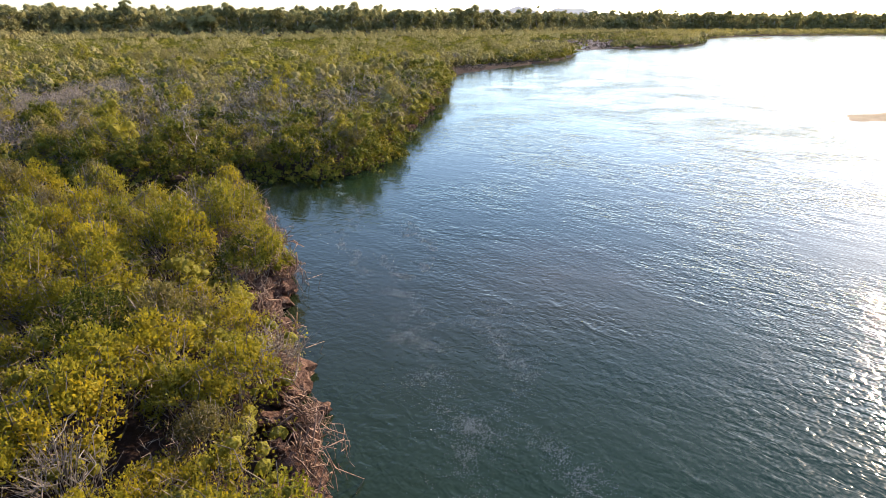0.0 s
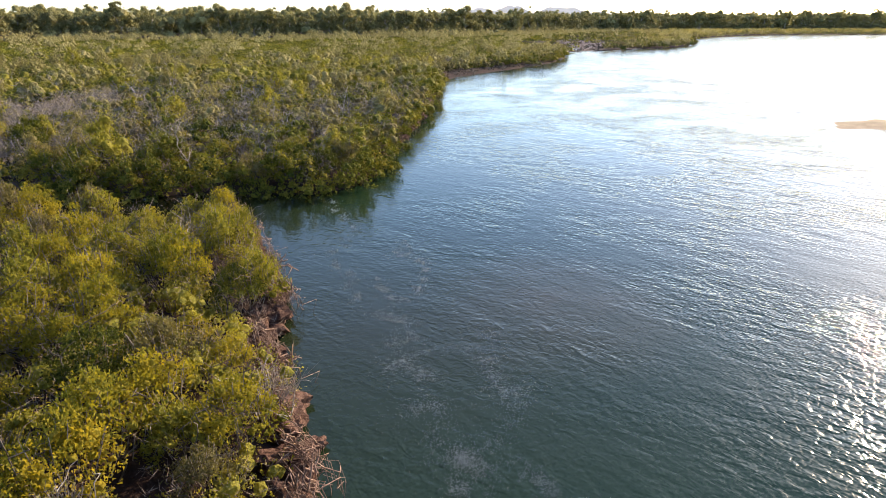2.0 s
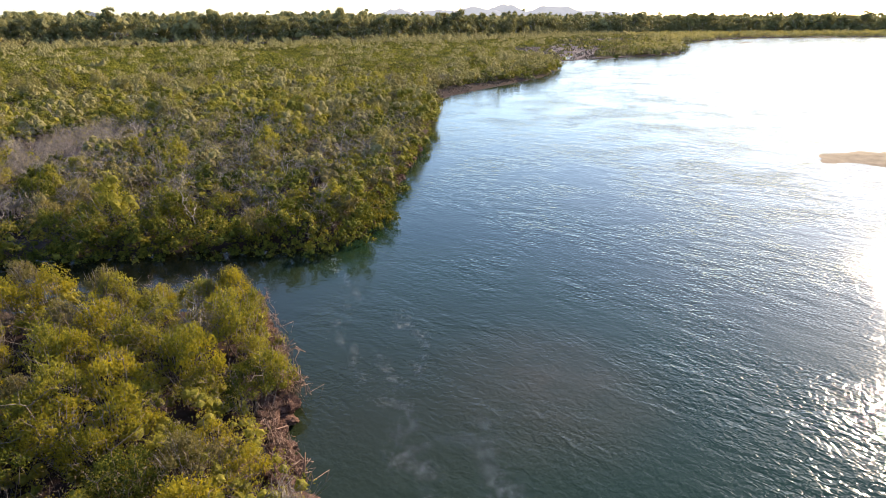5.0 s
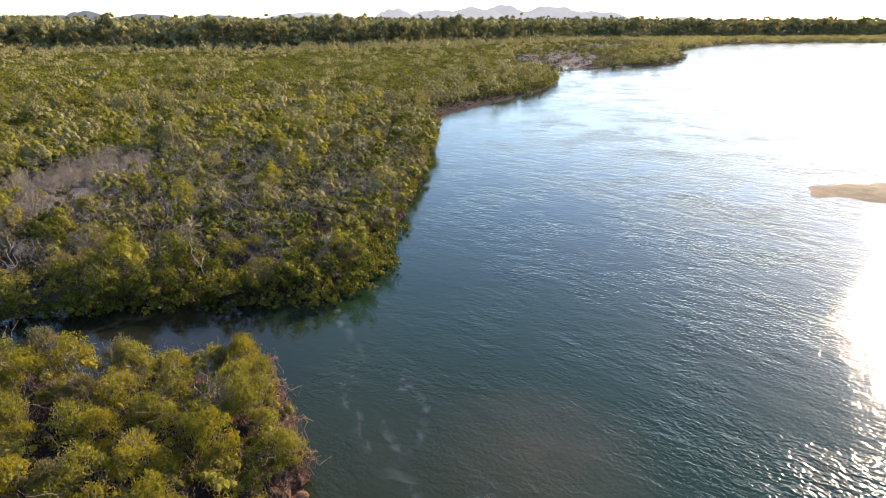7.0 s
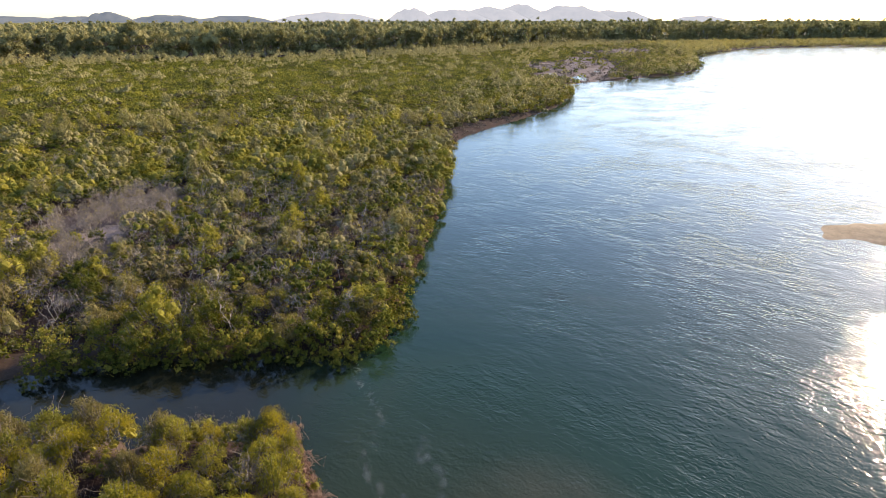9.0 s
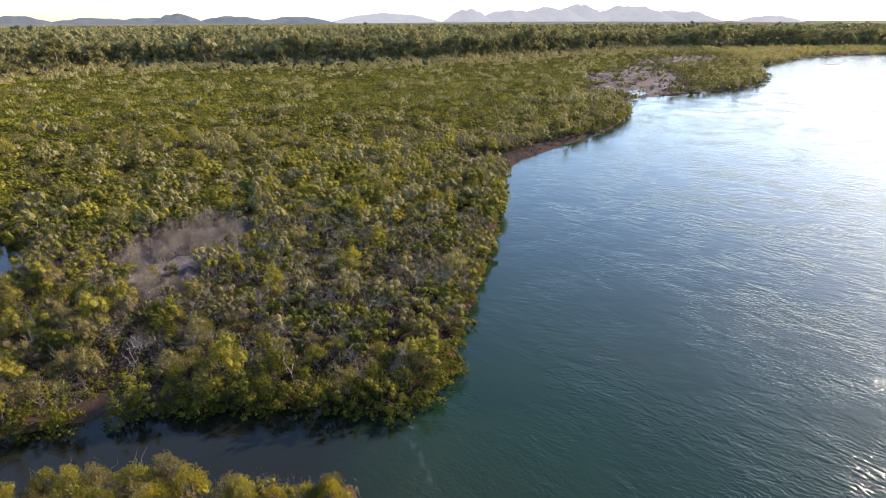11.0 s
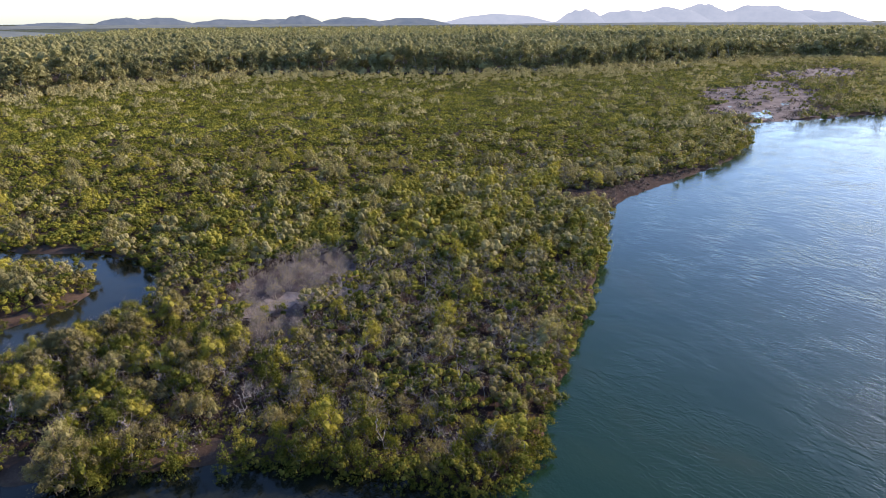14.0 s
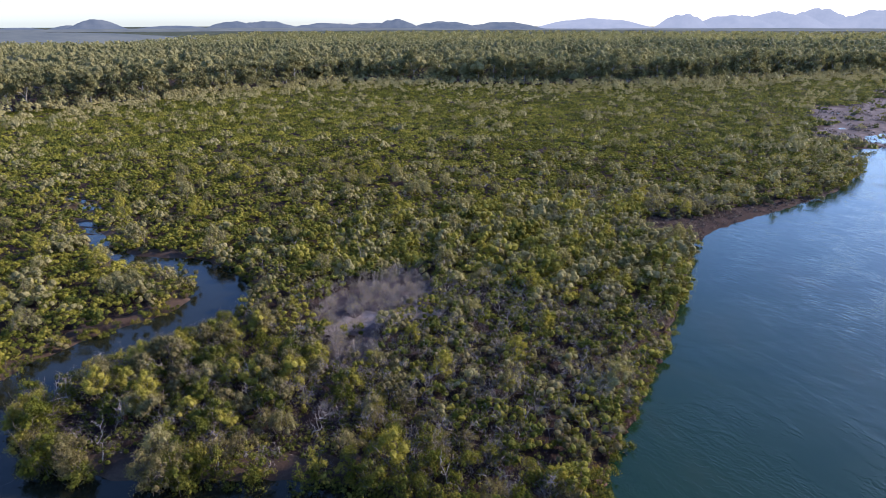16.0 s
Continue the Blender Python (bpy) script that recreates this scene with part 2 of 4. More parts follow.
# ---- mesh tools ----
def mesh_of(name, verts, faces, mat, smooth=False):
    """verts (n, 3) and faces (m, k) as arrays become one mesh."""
    verts, faces = np.asarray(verts, np.float32), np.asarray(faces, np.int32)
    me = bpy.data.meshes.new(name)
    me.vertices.add(len(verts))
    me.vertices.foreach_set("co", verts.ravel())
    me.loops.add(faces.size)
    me.loops.foreach_set("vertex_index", faces.ravel())
    me.polygons.add(len(faces))
    me.polygons.foreach_set("loop_start", np.arange(len(faces), dtype=np.int32) * faces.shape[1])
    if smooth:
        me.polygons.foreach_set("use_smooth", np.ones(len(faces), bool))
    me.materials.append(mat)
    me.update(calc_edges=True)
    return me


def blades_mesh(name, blades_and_tint, mat):
    """Separate little blades (n, k, 3) with k corners each as one mesh, each with its bush's tint."""
    cut_blades, tint = blades_and_tint
    n, k = cut_blades.shape[:2]
    me = mesh_of(name, cut_blades.reshape(-1, 3), np.arange(n * k).reshape(n, k), mat)
    me.attributes.new("tint", "FLOAT", "FACE").data.foreach_set("value", tint.astype(np.float32))
    return me


def unit(v):
    return v / np.maximum(np.linalg.norm(v, axis=-1, keepdims=True), 1e-9)


def blades(rng, at, way, size, wide, corners=4):
    """Leaf blades at the points at, that point along way, of half-length size."""
    s = unit(np.cross(way, rng.normal(size=at.shape)))
    size = np.broadcast_to(np.asarray(size, float), at.shape[:1])[:, None] * rng.uniform(0.7, 1.3, (len(at), 1))
    if corners == 3:
        return np.stack([at - way * size, at + way * size * 0.55 + s * size * wide, at + way * size * 0.55 - s * size * wide], 1)
    return np.stack([at - way * size, at + s * size * wide, at + way * size, at - s * size * wide], 1)


def tube(points, radii, sides=5):
    """A tapered tube along points; returns verts and quads."""
    pts = np.asarray(points, float)
    d = unit(np.gradient(pts, axis=0))
    a = unit(np.cross(d, (0.31, 0.87, 0.38)))
    c = np.cross(d, a)
    ang = np.arange(sides) * 2 * math.pi / sides
    ring = a[:, None] * np.cos(ang)[None, :, None] + c[:, None] * np.sin(ang)[None, :, None]
    v = (pts[:, None] + ring * np.asarray(radii, float)[:, None, None]).reshape(-1, 3)
    i, j = np.meshgrid(np.arange(len(pts) - 1), np.arange(sides), indexing="ij")
    q = np.stack([i * sides + j, i * sides + (j + 1) % sides, (i + 1) * sides + (j + 1) % sides, (i + 1) * sides + j], -1)
    return v, q.reshape(-1, 4)


def tubes_mesh(name, lines, mat, sides=5):
    vs, fs, n = [], [], 0
    for pts, radii in lines:
        v, f = tube(pts, radii, sides)
        vs.append(v)
        fs.append(f + n)
        n += len(v)
    return mesh_of(name, np.concatenate(vs), np.concatenate(fs), mat, True)


def bent(rng, a, b, wobble, steps=4):
    """A crooked line from a to b."""
    a, b = np.asarray(a, float), np.asarray(b, float)
    t = np.linspace(0, 1, steps)[:, None]
    return a + (b - a) * t + rng.normal(size=(steps, 3)) * wobble * np.sin(t * math.pi)


# ---- plan: shoreline, creek, bare ground ----
RIVER_BANK = np.array([
    (4500, -4500), (-1, -4500), (-1, -60), (-1, -20), (-1.6, 0), (-1.9, 8), (-2.3, 11), (-2.8, 12.6), (-3.5, 14), (-4.4, 15.9), (-5.2, 17.6), (-4.9, 18.5), (-5.7, 20.3), (-6.6, 22.4), (-7.9, 24.7),
    (-7, 28), (-6.8, 31.2), (-5.4, 32.9), (-4.6, 36.3), (-4.4, 40), (-3.9, 46), (-3.2, 53), (-2.7, 61), (-2.3, 72), (-2.6, 88), (-0.6, 96), (4, 104), (10, 114), (19, 130), (26, 150), (27.5, 160),
    (24, 168), (28, 175), (38, 183), (51, 191), (71, 207), (82, 221), (86, 232), (98, 262), (108, 298), (128, 328), (160, 372), (200, 403), (300, 424), (500, 480), (1000, 620), (4500, 1500), (4500, 4800), (-4500, 4800), (-4500, -4500)][1:], float)
CREEK = np.array([(-3, 28.3, 3.5), (-12, 28.0, 3.5), (-20, 27.3, 3.1), (-27, 24.9, 2.5), (-33, 21.6, 2.7), (-40, 19.6, 3.2), (-46.5, 21.3, 3.3), (-50.6, 25.5, 3.3), (-51.7, 30.6, 3.1), (-51.3, 35.3, 3.1), (-49.3, 39.3, 3.2),
                  (-47.9, 44, 3.5), (-49.4, 48.5, 3.7), (-54, 51.8, 2.9), (-61, 53.2, 2.2), (-68, 51, 1.4), (-76, 52.5, 1.0), (-88, 58.4, 1.0), (-98, 65.7, 0.8), (-118, 68, 0.5)])
FOREST_FRONT = np.array([(-300, 30), (-232, 100), (-214, 150), (-206, 200), (-182, 268), (-90, 290), (-30, 322), (24, 392), (90, 452), (170, 474), (300, 505), (600, 585), (1500, 840)], float)


def line_gap(x, y, line):
    """Distance to a polyline, and how far along its nearest piece."""
    best = np.full(x.shape, 1e9)
    wide = np.zeros(x.shape)
    for p, q in zip(line[:-1], line[1:]):
        d = q[:2] - p[:2]
        t = np.clip(((x - p[0]) * d[0] + (y - p[1]) * d[1]) / (d @ d), 0, 1)
        g = np.hypot(x - p[0] - t * d[0], y - p[1] - t * d[1])
        near = g < best
        best = np.where(near, g, best)
        if len(p) > 2:
            wide = np.where(near, p[2] + t * (q[2] - p[2]), wide)
    return best, wide


def inside(x, y, poly):
    odd = np.zeros(x.shape, bool)
    for p, q in zip(poly, np.roll(poly, -1, 0)):
        if p[1] != q[1]:
            odd ^= ((p[1] > y) != (q[1] > y)) & (x < (q[0] - p[0]) * (y - p[1]) / (q[1] - p[1]) + p[0])
    return odd


def wave_noise(x, y, s, seed=0):
    """Smooth noise about -1 to 1 from a few crossing sines, with features of about s metres."""
    k, r = 2 * math.pi / s, np.random.RandomState(seed)
    total = np.zeros(np.shape(x))
    for i in range(7):
        a, f, ph = r.uniform(0, 2 * math.pi), k * r.uniform(0.55, 1.5), r.uniform(0, 6.28)
        total = total + np.sin((x * math.cos(a) + y * math.sin(a)) * f + ph + 0.8 * np.sin((x * math.sin(a) - y * math.cos(a)) * f * 0.6))
    return total / 4.2


def land(x, y):
    """Metres from the water's edge, plus on land, minus in the water."""
    x, y = np.asarray(x, float), np.asarray(y, float)
    g, _ = line_gap(x, y, RIVER_BANK)
    g = np.where(inside(x, y, RIVER_BANK), g, -g)
    c, w = line_gap(x, y, CREEK)
    g = np.minimum(g, c - w)
    return g + np.where(y < 26, 0.6, 0.35) * wave_noise(x, y, 3.1, 3) + 0.2 * wave_noise(x, y, 1.3, 4)


def oval(x, y, cx, cy, rx, ry, turn=0.0):
    a = radians(turn)
    u, v = (x - cx) * math.cos(a) + (y - cy) * math.sin(a), (y - cy) * math.cos(a) - (x - cx) * math.sin(a)
    return np.sqrt((u / rx) ** 2 + (v / ry) ** 2)


def tidal(x, y):
    """1 on the open mud flat beside the inlet, falling to 0 round it."""
    u, v = x + 5 * wave_noise(x, y, 34, 61), y + 9 * wave_noise(x, y, 30, 62)
    return np.clip(2.2 - 2.0 * np.minimum(oval(u, v, 43, 234, 21, 64, -14), oval(u, v, 84, 342, 20, 48, -35)), 0, 1)


def beach(x, y):
    """1 on the bare strip in the bend of the shore."""
    return np.clip(2.4 - 2.0 * np.minimum(oval(x, y, -4.0, 95.0, 8.2, 5.4, 35), oval(x, y, 4.9, 106.4, 18, 3.6, 54)), 0, 1)


def ground_height(x, y, g):
    rise = np.where(g < 0, np.maximum(g * 0.55, -1.6), np.where((y < 26) & (x > -20), 0.62, 0.34) * (1 - np.exp(-np.maximum(g, 0) / 0.45)))
    rise = rise + np.where(g > 0.5, 0.10 * wave_noise(x, y, 4.5, 7) + 0.05 * wave_noise(x, y, 1.1, 8), 0)
    shelf = beach(x, y) * 0.8
    rise = rise * (1 - shelf) + np.where(g > 0, 0.05 + 0.07 * np.minimum(g, 6) + 0.06 * wave_noise(x, y, 2.3, 18), g * 0.2) * shelf
    flat = tidal(x, y)
    low = np.where(g > 0, -0.15 + 0.0088 * np.minimum(g, 34) + 0.15 * wave_noise(x, y * 1.6, 24, 9) + 0.15 * wave_noise(x, y * 2.0, 9, 19) + 0.05 * wave_noise(x, y, 3.4, 2), g * 0.2)
    z = rise * (1 - flat) + low * flat
    z = np.maximum(z, 0.62 - 0.62 * oval(x + 1.2 * wave_noise(x, y, 5, 25), y + 0.8 * wave_noise(x, y, 4, 26), 40.6, 52.2, 9.4, 3.3, -6) + 0.09 * wave_noise(x, y, 2.6, 5))
    return np.maximum(z, 0.35 - 0.42 * oval(x, y, 150, 322, 20, 4.0, 30))


def ground_at(x, y):
    return ground_height(x, y, land(x, y))


def stretched(lo, hi, step, far, grow=1.13):
    v = list(np.arange(lo, hi, step))
    s = step
    while v[-1] < far:
        s *= grow
        v.append(v[-1] + s)
    s, left = step, [lo]
    while left[-1] > -far:
        s *= grow
        left.append(left[-1] - s)
    return np.array(left[:0:-1] + v)


gx, gy = stretched(-60, 52, 1.1, 4700, 1.09), stretched(4, 118, 1.0, 4700, 1.055)
X, Y = np.meshgrid(gx, gy)
G = land(X, Y)
Z = ground_height(X, Y, G)
ny, nx = X.shape
ids = np.arange(nx * ny).reshape(ny, nx)
quads = np.stack([ids[:-1, :-1], ids[:-1, 1:], ids[1:, 1:], ids[1:, :-1]], -1).reshape(-1, 4)
ground_mesh = mesh_of("ground", np.stack([X, Y, Z], -1).reshape(-1, 3), quads, MUD, True)
ground_mesh.materials.append(FLAT)
ground_mesh.materials.append(SAND)
ground_mesh.materials.append(CREEK_MUD)
ground_mesh.materials.append(DRY_MUD)
ground_mesh.materials.append(SCRUB)
cx, cy = X.ravel()[quads].mean(1), Y.ravel()[quads].mean(1)
GREY = lambda x, y: np.clip(1.8 - np.minimum(oval(x, y, -32.5, 54.5, 5.4, 9.0, -8), oval(x, y, -29.0, 44.5, 2.6, 3.6, -10)) * 1.4, 0, 1)
slot = np.where(tidal(cx, cy) + 0.35 * wave_noise(cx, cy, 9, 5) > 0.5, 1, 0)
slot = np.where(GREY(cx, cy) > 0.5, 1, slot)
slot = np.where(np.minimum(oval(cx, cy, 40.6, 52.2, 12, 6, -6), oval(cx, cy, 150, 322, 26, 9, 30)) < 1, 2, slot)
PATH_LINE = np.array([(-33.6, 47.4), (-29.6, 51.6), (-25.4, 55.4)], float)
bare_path, _ = line_gap(cx, cy, PATH_LINE)
shore_gap, shore_wide = line_gap(cx, cy, CREEK)
slot = np.where((shore_gap - shore_wide < 2.2) & (cx < -14), 3, slot)
slot = np.where(bare_path + 0.5 * wave_noise(cx, cy, 3, 15) < 1.2, 4, slot)
forest_floor = ~inside(cx, cy, np.concatenate([FOREST_FRONT, [(1500, -900), (-260, -900)]])) & (land(cx, cy) > 4)
slot = np.where(forest_floor & (cy > 0), 0, slot)
slot = np.where((np.hypot(cx, cy) > 620) & (cy > 0), 5, slot)
ground_mesh.polygons.foreach_set("material_index", slot.astype(np.int32))
tagged(new("ground", ground_mesh), "dark brown tidal mud flats and river bed under mangroves", "ground", kind="structure")

wm = mesh_of("water", [(-4700, -4700, 0), (4700, -4700, 0), (4700, 4700, 0), (-4700, 4700, 0)], [(0, 1, 2, 3)], WATER)
tagged(new("water", wm), "rippled blue-green tidal river glittering in low sun", "water", kind="structure")


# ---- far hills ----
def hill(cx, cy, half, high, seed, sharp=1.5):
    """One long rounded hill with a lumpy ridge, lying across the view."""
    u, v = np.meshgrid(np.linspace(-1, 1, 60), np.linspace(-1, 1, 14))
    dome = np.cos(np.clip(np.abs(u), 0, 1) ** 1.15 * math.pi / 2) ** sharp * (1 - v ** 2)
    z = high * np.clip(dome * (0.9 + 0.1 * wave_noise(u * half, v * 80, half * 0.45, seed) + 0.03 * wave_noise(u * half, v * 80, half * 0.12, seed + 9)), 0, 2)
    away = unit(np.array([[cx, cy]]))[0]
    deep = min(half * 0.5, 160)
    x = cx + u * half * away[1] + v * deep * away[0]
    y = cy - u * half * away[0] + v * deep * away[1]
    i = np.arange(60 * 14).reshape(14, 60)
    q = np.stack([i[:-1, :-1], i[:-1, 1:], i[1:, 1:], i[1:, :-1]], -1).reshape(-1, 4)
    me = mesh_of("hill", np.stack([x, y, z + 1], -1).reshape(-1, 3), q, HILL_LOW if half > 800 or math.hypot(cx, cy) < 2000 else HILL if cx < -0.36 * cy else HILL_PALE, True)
    return tagged(new("hill", me), "wooded hill on the horizon, its blue-grey haze painted as glow", "hill", group="far hills", kind="structure")


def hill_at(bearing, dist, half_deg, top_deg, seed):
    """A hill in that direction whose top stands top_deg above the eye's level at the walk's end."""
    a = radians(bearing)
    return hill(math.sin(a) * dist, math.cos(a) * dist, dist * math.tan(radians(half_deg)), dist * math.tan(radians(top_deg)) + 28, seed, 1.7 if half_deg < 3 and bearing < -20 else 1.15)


# the last three are low ridges added to stand for the hazy wooded plain
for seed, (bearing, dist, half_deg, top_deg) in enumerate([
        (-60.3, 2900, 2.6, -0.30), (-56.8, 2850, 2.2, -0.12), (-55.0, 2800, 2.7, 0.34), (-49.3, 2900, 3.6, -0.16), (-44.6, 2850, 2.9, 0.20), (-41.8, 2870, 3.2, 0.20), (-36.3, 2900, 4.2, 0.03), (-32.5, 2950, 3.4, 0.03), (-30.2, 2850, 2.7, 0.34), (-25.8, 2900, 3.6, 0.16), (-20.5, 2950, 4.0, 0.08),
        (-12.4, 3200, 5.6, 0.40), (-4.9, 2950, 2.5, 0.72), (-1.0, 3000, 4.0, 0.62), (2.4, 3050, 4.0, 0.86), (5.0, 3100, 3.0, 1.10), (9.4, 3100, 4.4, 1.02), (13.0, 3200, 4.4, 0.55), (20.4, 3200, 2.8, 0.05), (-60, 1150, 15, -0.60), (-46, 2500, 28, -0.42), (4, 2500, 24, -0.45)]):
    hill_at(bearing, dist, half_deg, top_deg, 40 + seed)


# ---- leaf clouds ----
def clumps(rng, x, y, z0, r, h, k, leaf, lobes=4, corners=3, wide=0.5, base=0.25, lobe=(0.36, 0.56), drop=0.62, ragged=0.35, core=0.9, cap=False, flat=0.9, vary=0.26, reach=0.72):
    """Leaf blades for many round bushes at once: k blades on the lobes of each. Returns the blades and their bush's tint."""
    n = len(x)
    a, q = rng.uniform(0, 2 * math.pi, (n, lobes)), np.sqrt(rng.uniform(0, 1, (n, lobes))) * reach
    lx, ly = x[:, None] + r[:, None] * q * np.cos(a), y[:, None] + r[:, None] * q * np.sin(a)
    lr = r[:, None] * rng.uniform(*lobe, (n, lobes))
    lz = z0[:, None] + np.maximum(h[:, None] * (1.0 - drop * q ** 1.5) * rng.uniform(1.0 - vary, 1.06, (n, lobes)) - lr, h[:, None] * base)
    pick = rng.integers(0, lobes, (n, k))
    row = np.arange(n)[:, None]
    d = unit(rng.normal(size=(n, k, 3)) + np.array([0, 0, 0.5]))
    loose = min(ragged, 1.0)
    out = rng.uniform(0.62, 1.12 + 0.35 * loose, (n, k, 1))
    at = np.stack([lx[row, pick], ly[row, pick], lz[row, pick]], -1) + d * out * lr[row, pick][..., None] * np.array([1, 1, flat])
    way = unit(d * 0.6 + rng.normal(size=d.shape) * ragged + np.array([0, 0, 0.45]))
    size = np.broadcast_to(np.asarray(leaf, float).reshape(-1, 1), (n, k)).reshape(-1)
    tint = 0.65 * np.broadcast_to(rng.uniform(0, 1, (n, 1)), (n, k)) + 0.35 * rng.uniform(0, 1, (n, lobes))[row, pick]
    leaf_blades = blades(rng, at.reshape(-1, 3), way.reshape(-1, 3), size, wide, corners)
    if not core:
        return leaf_blades, tint.reshape(-1)
    # a rounded heart of five sides inside each lobe, so that one cannot see through
    turn = rng.uniform(0, 6.28, (n * lobes, 1))
    mid = np.stack([lx, ly, lz], -1).reshape(-1, 1, 3)

    def ring(radius, level, shift):
        wob = rng.uniform(0.7, 1.12, (n * lobes, 5, 1))
        ang = turn + (np.arange(5) + shift) * 1.2566
        return np.concatenate([np.stack([np.cos(ang), np.sin(ang)], -1) * radius * wob, level * wob], -1)

    skirt, brow = ring(1.0, -0.25, 0.0), ring(0.78, 0.62, 0.5)
    top = np.broadcast_to(np.array([[[0.0, 0.0, 0.75 if cap else 0.92]]]), (n * lobes, 1, 3))
    faces = []
    for k2 in range(5):
        a2, b2 = slice(k2, k2 + 1), slice((k2 + 1) % 5, (k2 + 1) % 5 + 1)
        if cap:
            faces.append(np.concatenate((skirt[:, a2], skirt[:, b2], top), 1))
            continue
        faces += [np.concatenate(f, 1) for f in ((skirt[:, a2], skirt[:, b2], brow[:, a2]), (skirt[:, b2], brow[:, b2], brow[:, a2]), (brow[:, a2], brow[:, b2], top))]
    inner = np.concatenate([mid + f * lr.reshape(-1, 1, 1) * core * np.array([1, 1, flat / 0.9]) for f in faces])
    return np.concatenate([leaf_blades, inner]), np.concatenate([tint.reshape(-1), np.tile(tint.mean(1).repeat(lobes), len(faces))])


def spread(rng, x0, x1, y0, y1, step, jitter=0.46):
    u, v = np.meshgrid(np.arange(x0, x1, step), np.arange(y0, y1, step))
    u = u + (np.arange(u.shape[0]) % 2)[:, None] * step * 0.5
    u, v = u.ravel(), v.ravel()
    return u + rng.uniform(-jitter, jitter, u.shape) * step, v + rng.uniform(-jitter, jitter, v.shape) * step


def before_forest(x, y):
    """Whether a place lies on the river's side of the forest's front."""
    return inside(x, y, np.concatenate([FOREST_FRONT, [(1500, -900), (-260, -900)]]))


# ---- shrubs that stand singly ----
def shrub_parts(seed, r, h, leaves, leaf, twigs, bare, lobes, lobe, ragged, core):
    rng = np.random.default_rng(seed)
    one = np.array([0.0])
    crown = clumps(rng, one, one, one, one + r, one + h, leaves, leaf, lobes, 3, 0.42, 0.16, lobe, 0.7, ragged, core)
    boughs = []
    for i in range(4):
        lines = []
        a = (i + rng.uniform(0, 0.8)) * 1.57
        foot = np.array([math.cos(a), math.sin(a), 0]) * rng.uniform(0.05, 0.22) * r
        head = np.array([math.cos(a + rng.normal() * 0.4), math.sin(a + rng.normal() * 0.4), 0]) * r * rng.uniform(0.3, 0.75)
        head[2] = h * rng.uniform(0.6, 0.82)
        p = bent(rng, foot - (0, 0, 0.3), head, 0.07 * h, 5)
        lines.append((p, np.linspace(0.030, 0.012, 5) * h / 2.4))
        for j in range(3):
            q = p[rng.integers(2, 5)]
            tip = q + rng.normal(size=3) * (0.3, 0.3, 0.08) * r + (0, 0, 0.14 * h)
            lines.append((bent(rng, q, tip, 0.04 * h, 4), np.linspace(0.016, 0.005, 4) * h / 2.4))
        boughs.append(lines)
    fine = []
    for i in range(twigs):
        a, q = rng.uniform(0, 6.28), math.sqrt(rng.uniform()) * r * 0.95
        top = h * (1.0 - 0.62 * (q / r) ** 1.5) * rng.uniform(0.7, 1.06)
        p = np.array([math.cos(a) * q, math.sin(a) * q, top])
        start = p * ((0.55, 0.55, 1) if bare else (0.78, 0.78, 1)) - (0, 0, rng.uniform(0.25, 0.55) * (1.3 if bare else 1))
        fine.append((np.array([start, p]), (0.009, 0.004)))
        if bare:
            for j in range(2):
                fine.append((np.array([(start + p) / 2, p + rng.normal(size=3) * 0.22]), (0.008, 0.003)))
    return crown, boughs, fine


def shrub(name, seed, r, h, leaves, leaf, mat, twigs, label, category, group, bare=False, lobes=20, lobe=(0.15, 0.32), ragged=0.6, core=0.52):
    crown, boughs, fine = shrub_parts(seed, r, h, leaves, leaf, twigs, bare, lobes, lobe, ragged, core)
    root = tagged(new(name), label, category, group)
    for lines in boughs:
        new("stem", tubes_mesh("stem", lines, DEAD if bare else BARK, 3)).parent = root
    for part_name, me in (("brushwood", tubes_mesh("brushwood", fine, GREY_TWIG, 3)), ("crown", blades_mesh("crown", crown, mat))):
        tagged(new(part_name, me), kind="stuff").parent = root
    return root


def strew(kinds, x, y, rng, sink=0.05, size=(0.8, 1.25), stretch=1.0):
    """Stand copies of the kinds at the places, the first copies being the kinds themselves."""
    z = ground_at(x, y)
    for i in range(len(x)):
        m = pose(x[i], y[i], z[i] - sink, rng.normal() * 5, rng.normal() * 5, rng.uniform(0, 360))
        kind = kinds[rng.integers(len(kinds))] if i >= len(kinds) else kinds[i]
        s = rng.uniform(*size)
        ob = copy_thing(kind, m) if i >= len(kinds) else kind
        ob.matrix_basis = m @ Matrix.Diagonal((s, s, s * stretch * rng.uniform(0.88, 1.12), 1))


def north_of_creek(x, y):
    """Whether a place lies on the peninsula's side of the creek's lower reach."""
    c = CREEK[:9][::-1]
    return (y > np.interp(x, c[:, 0], c[:, 1])) & (x > -52)


GULLY = np.array([(-24, 28.5), (-24.6, 32), (-26, 34.8), (-27.6, 37.5)], float)
LOW = lambda x, y: np.minimum(oval(x, y, -39.6, 25.2, 4.6, 2.9, 25), oval(x, y, -34.3, 24.4, 2.2, 1.5, 30))


def clear_of(x, y):
    return ((tidal(x, y) < 0.4) | (wave_noise(x, y, 6.0, 31) > 0.60)) & (beach(x, y) < 0.35)


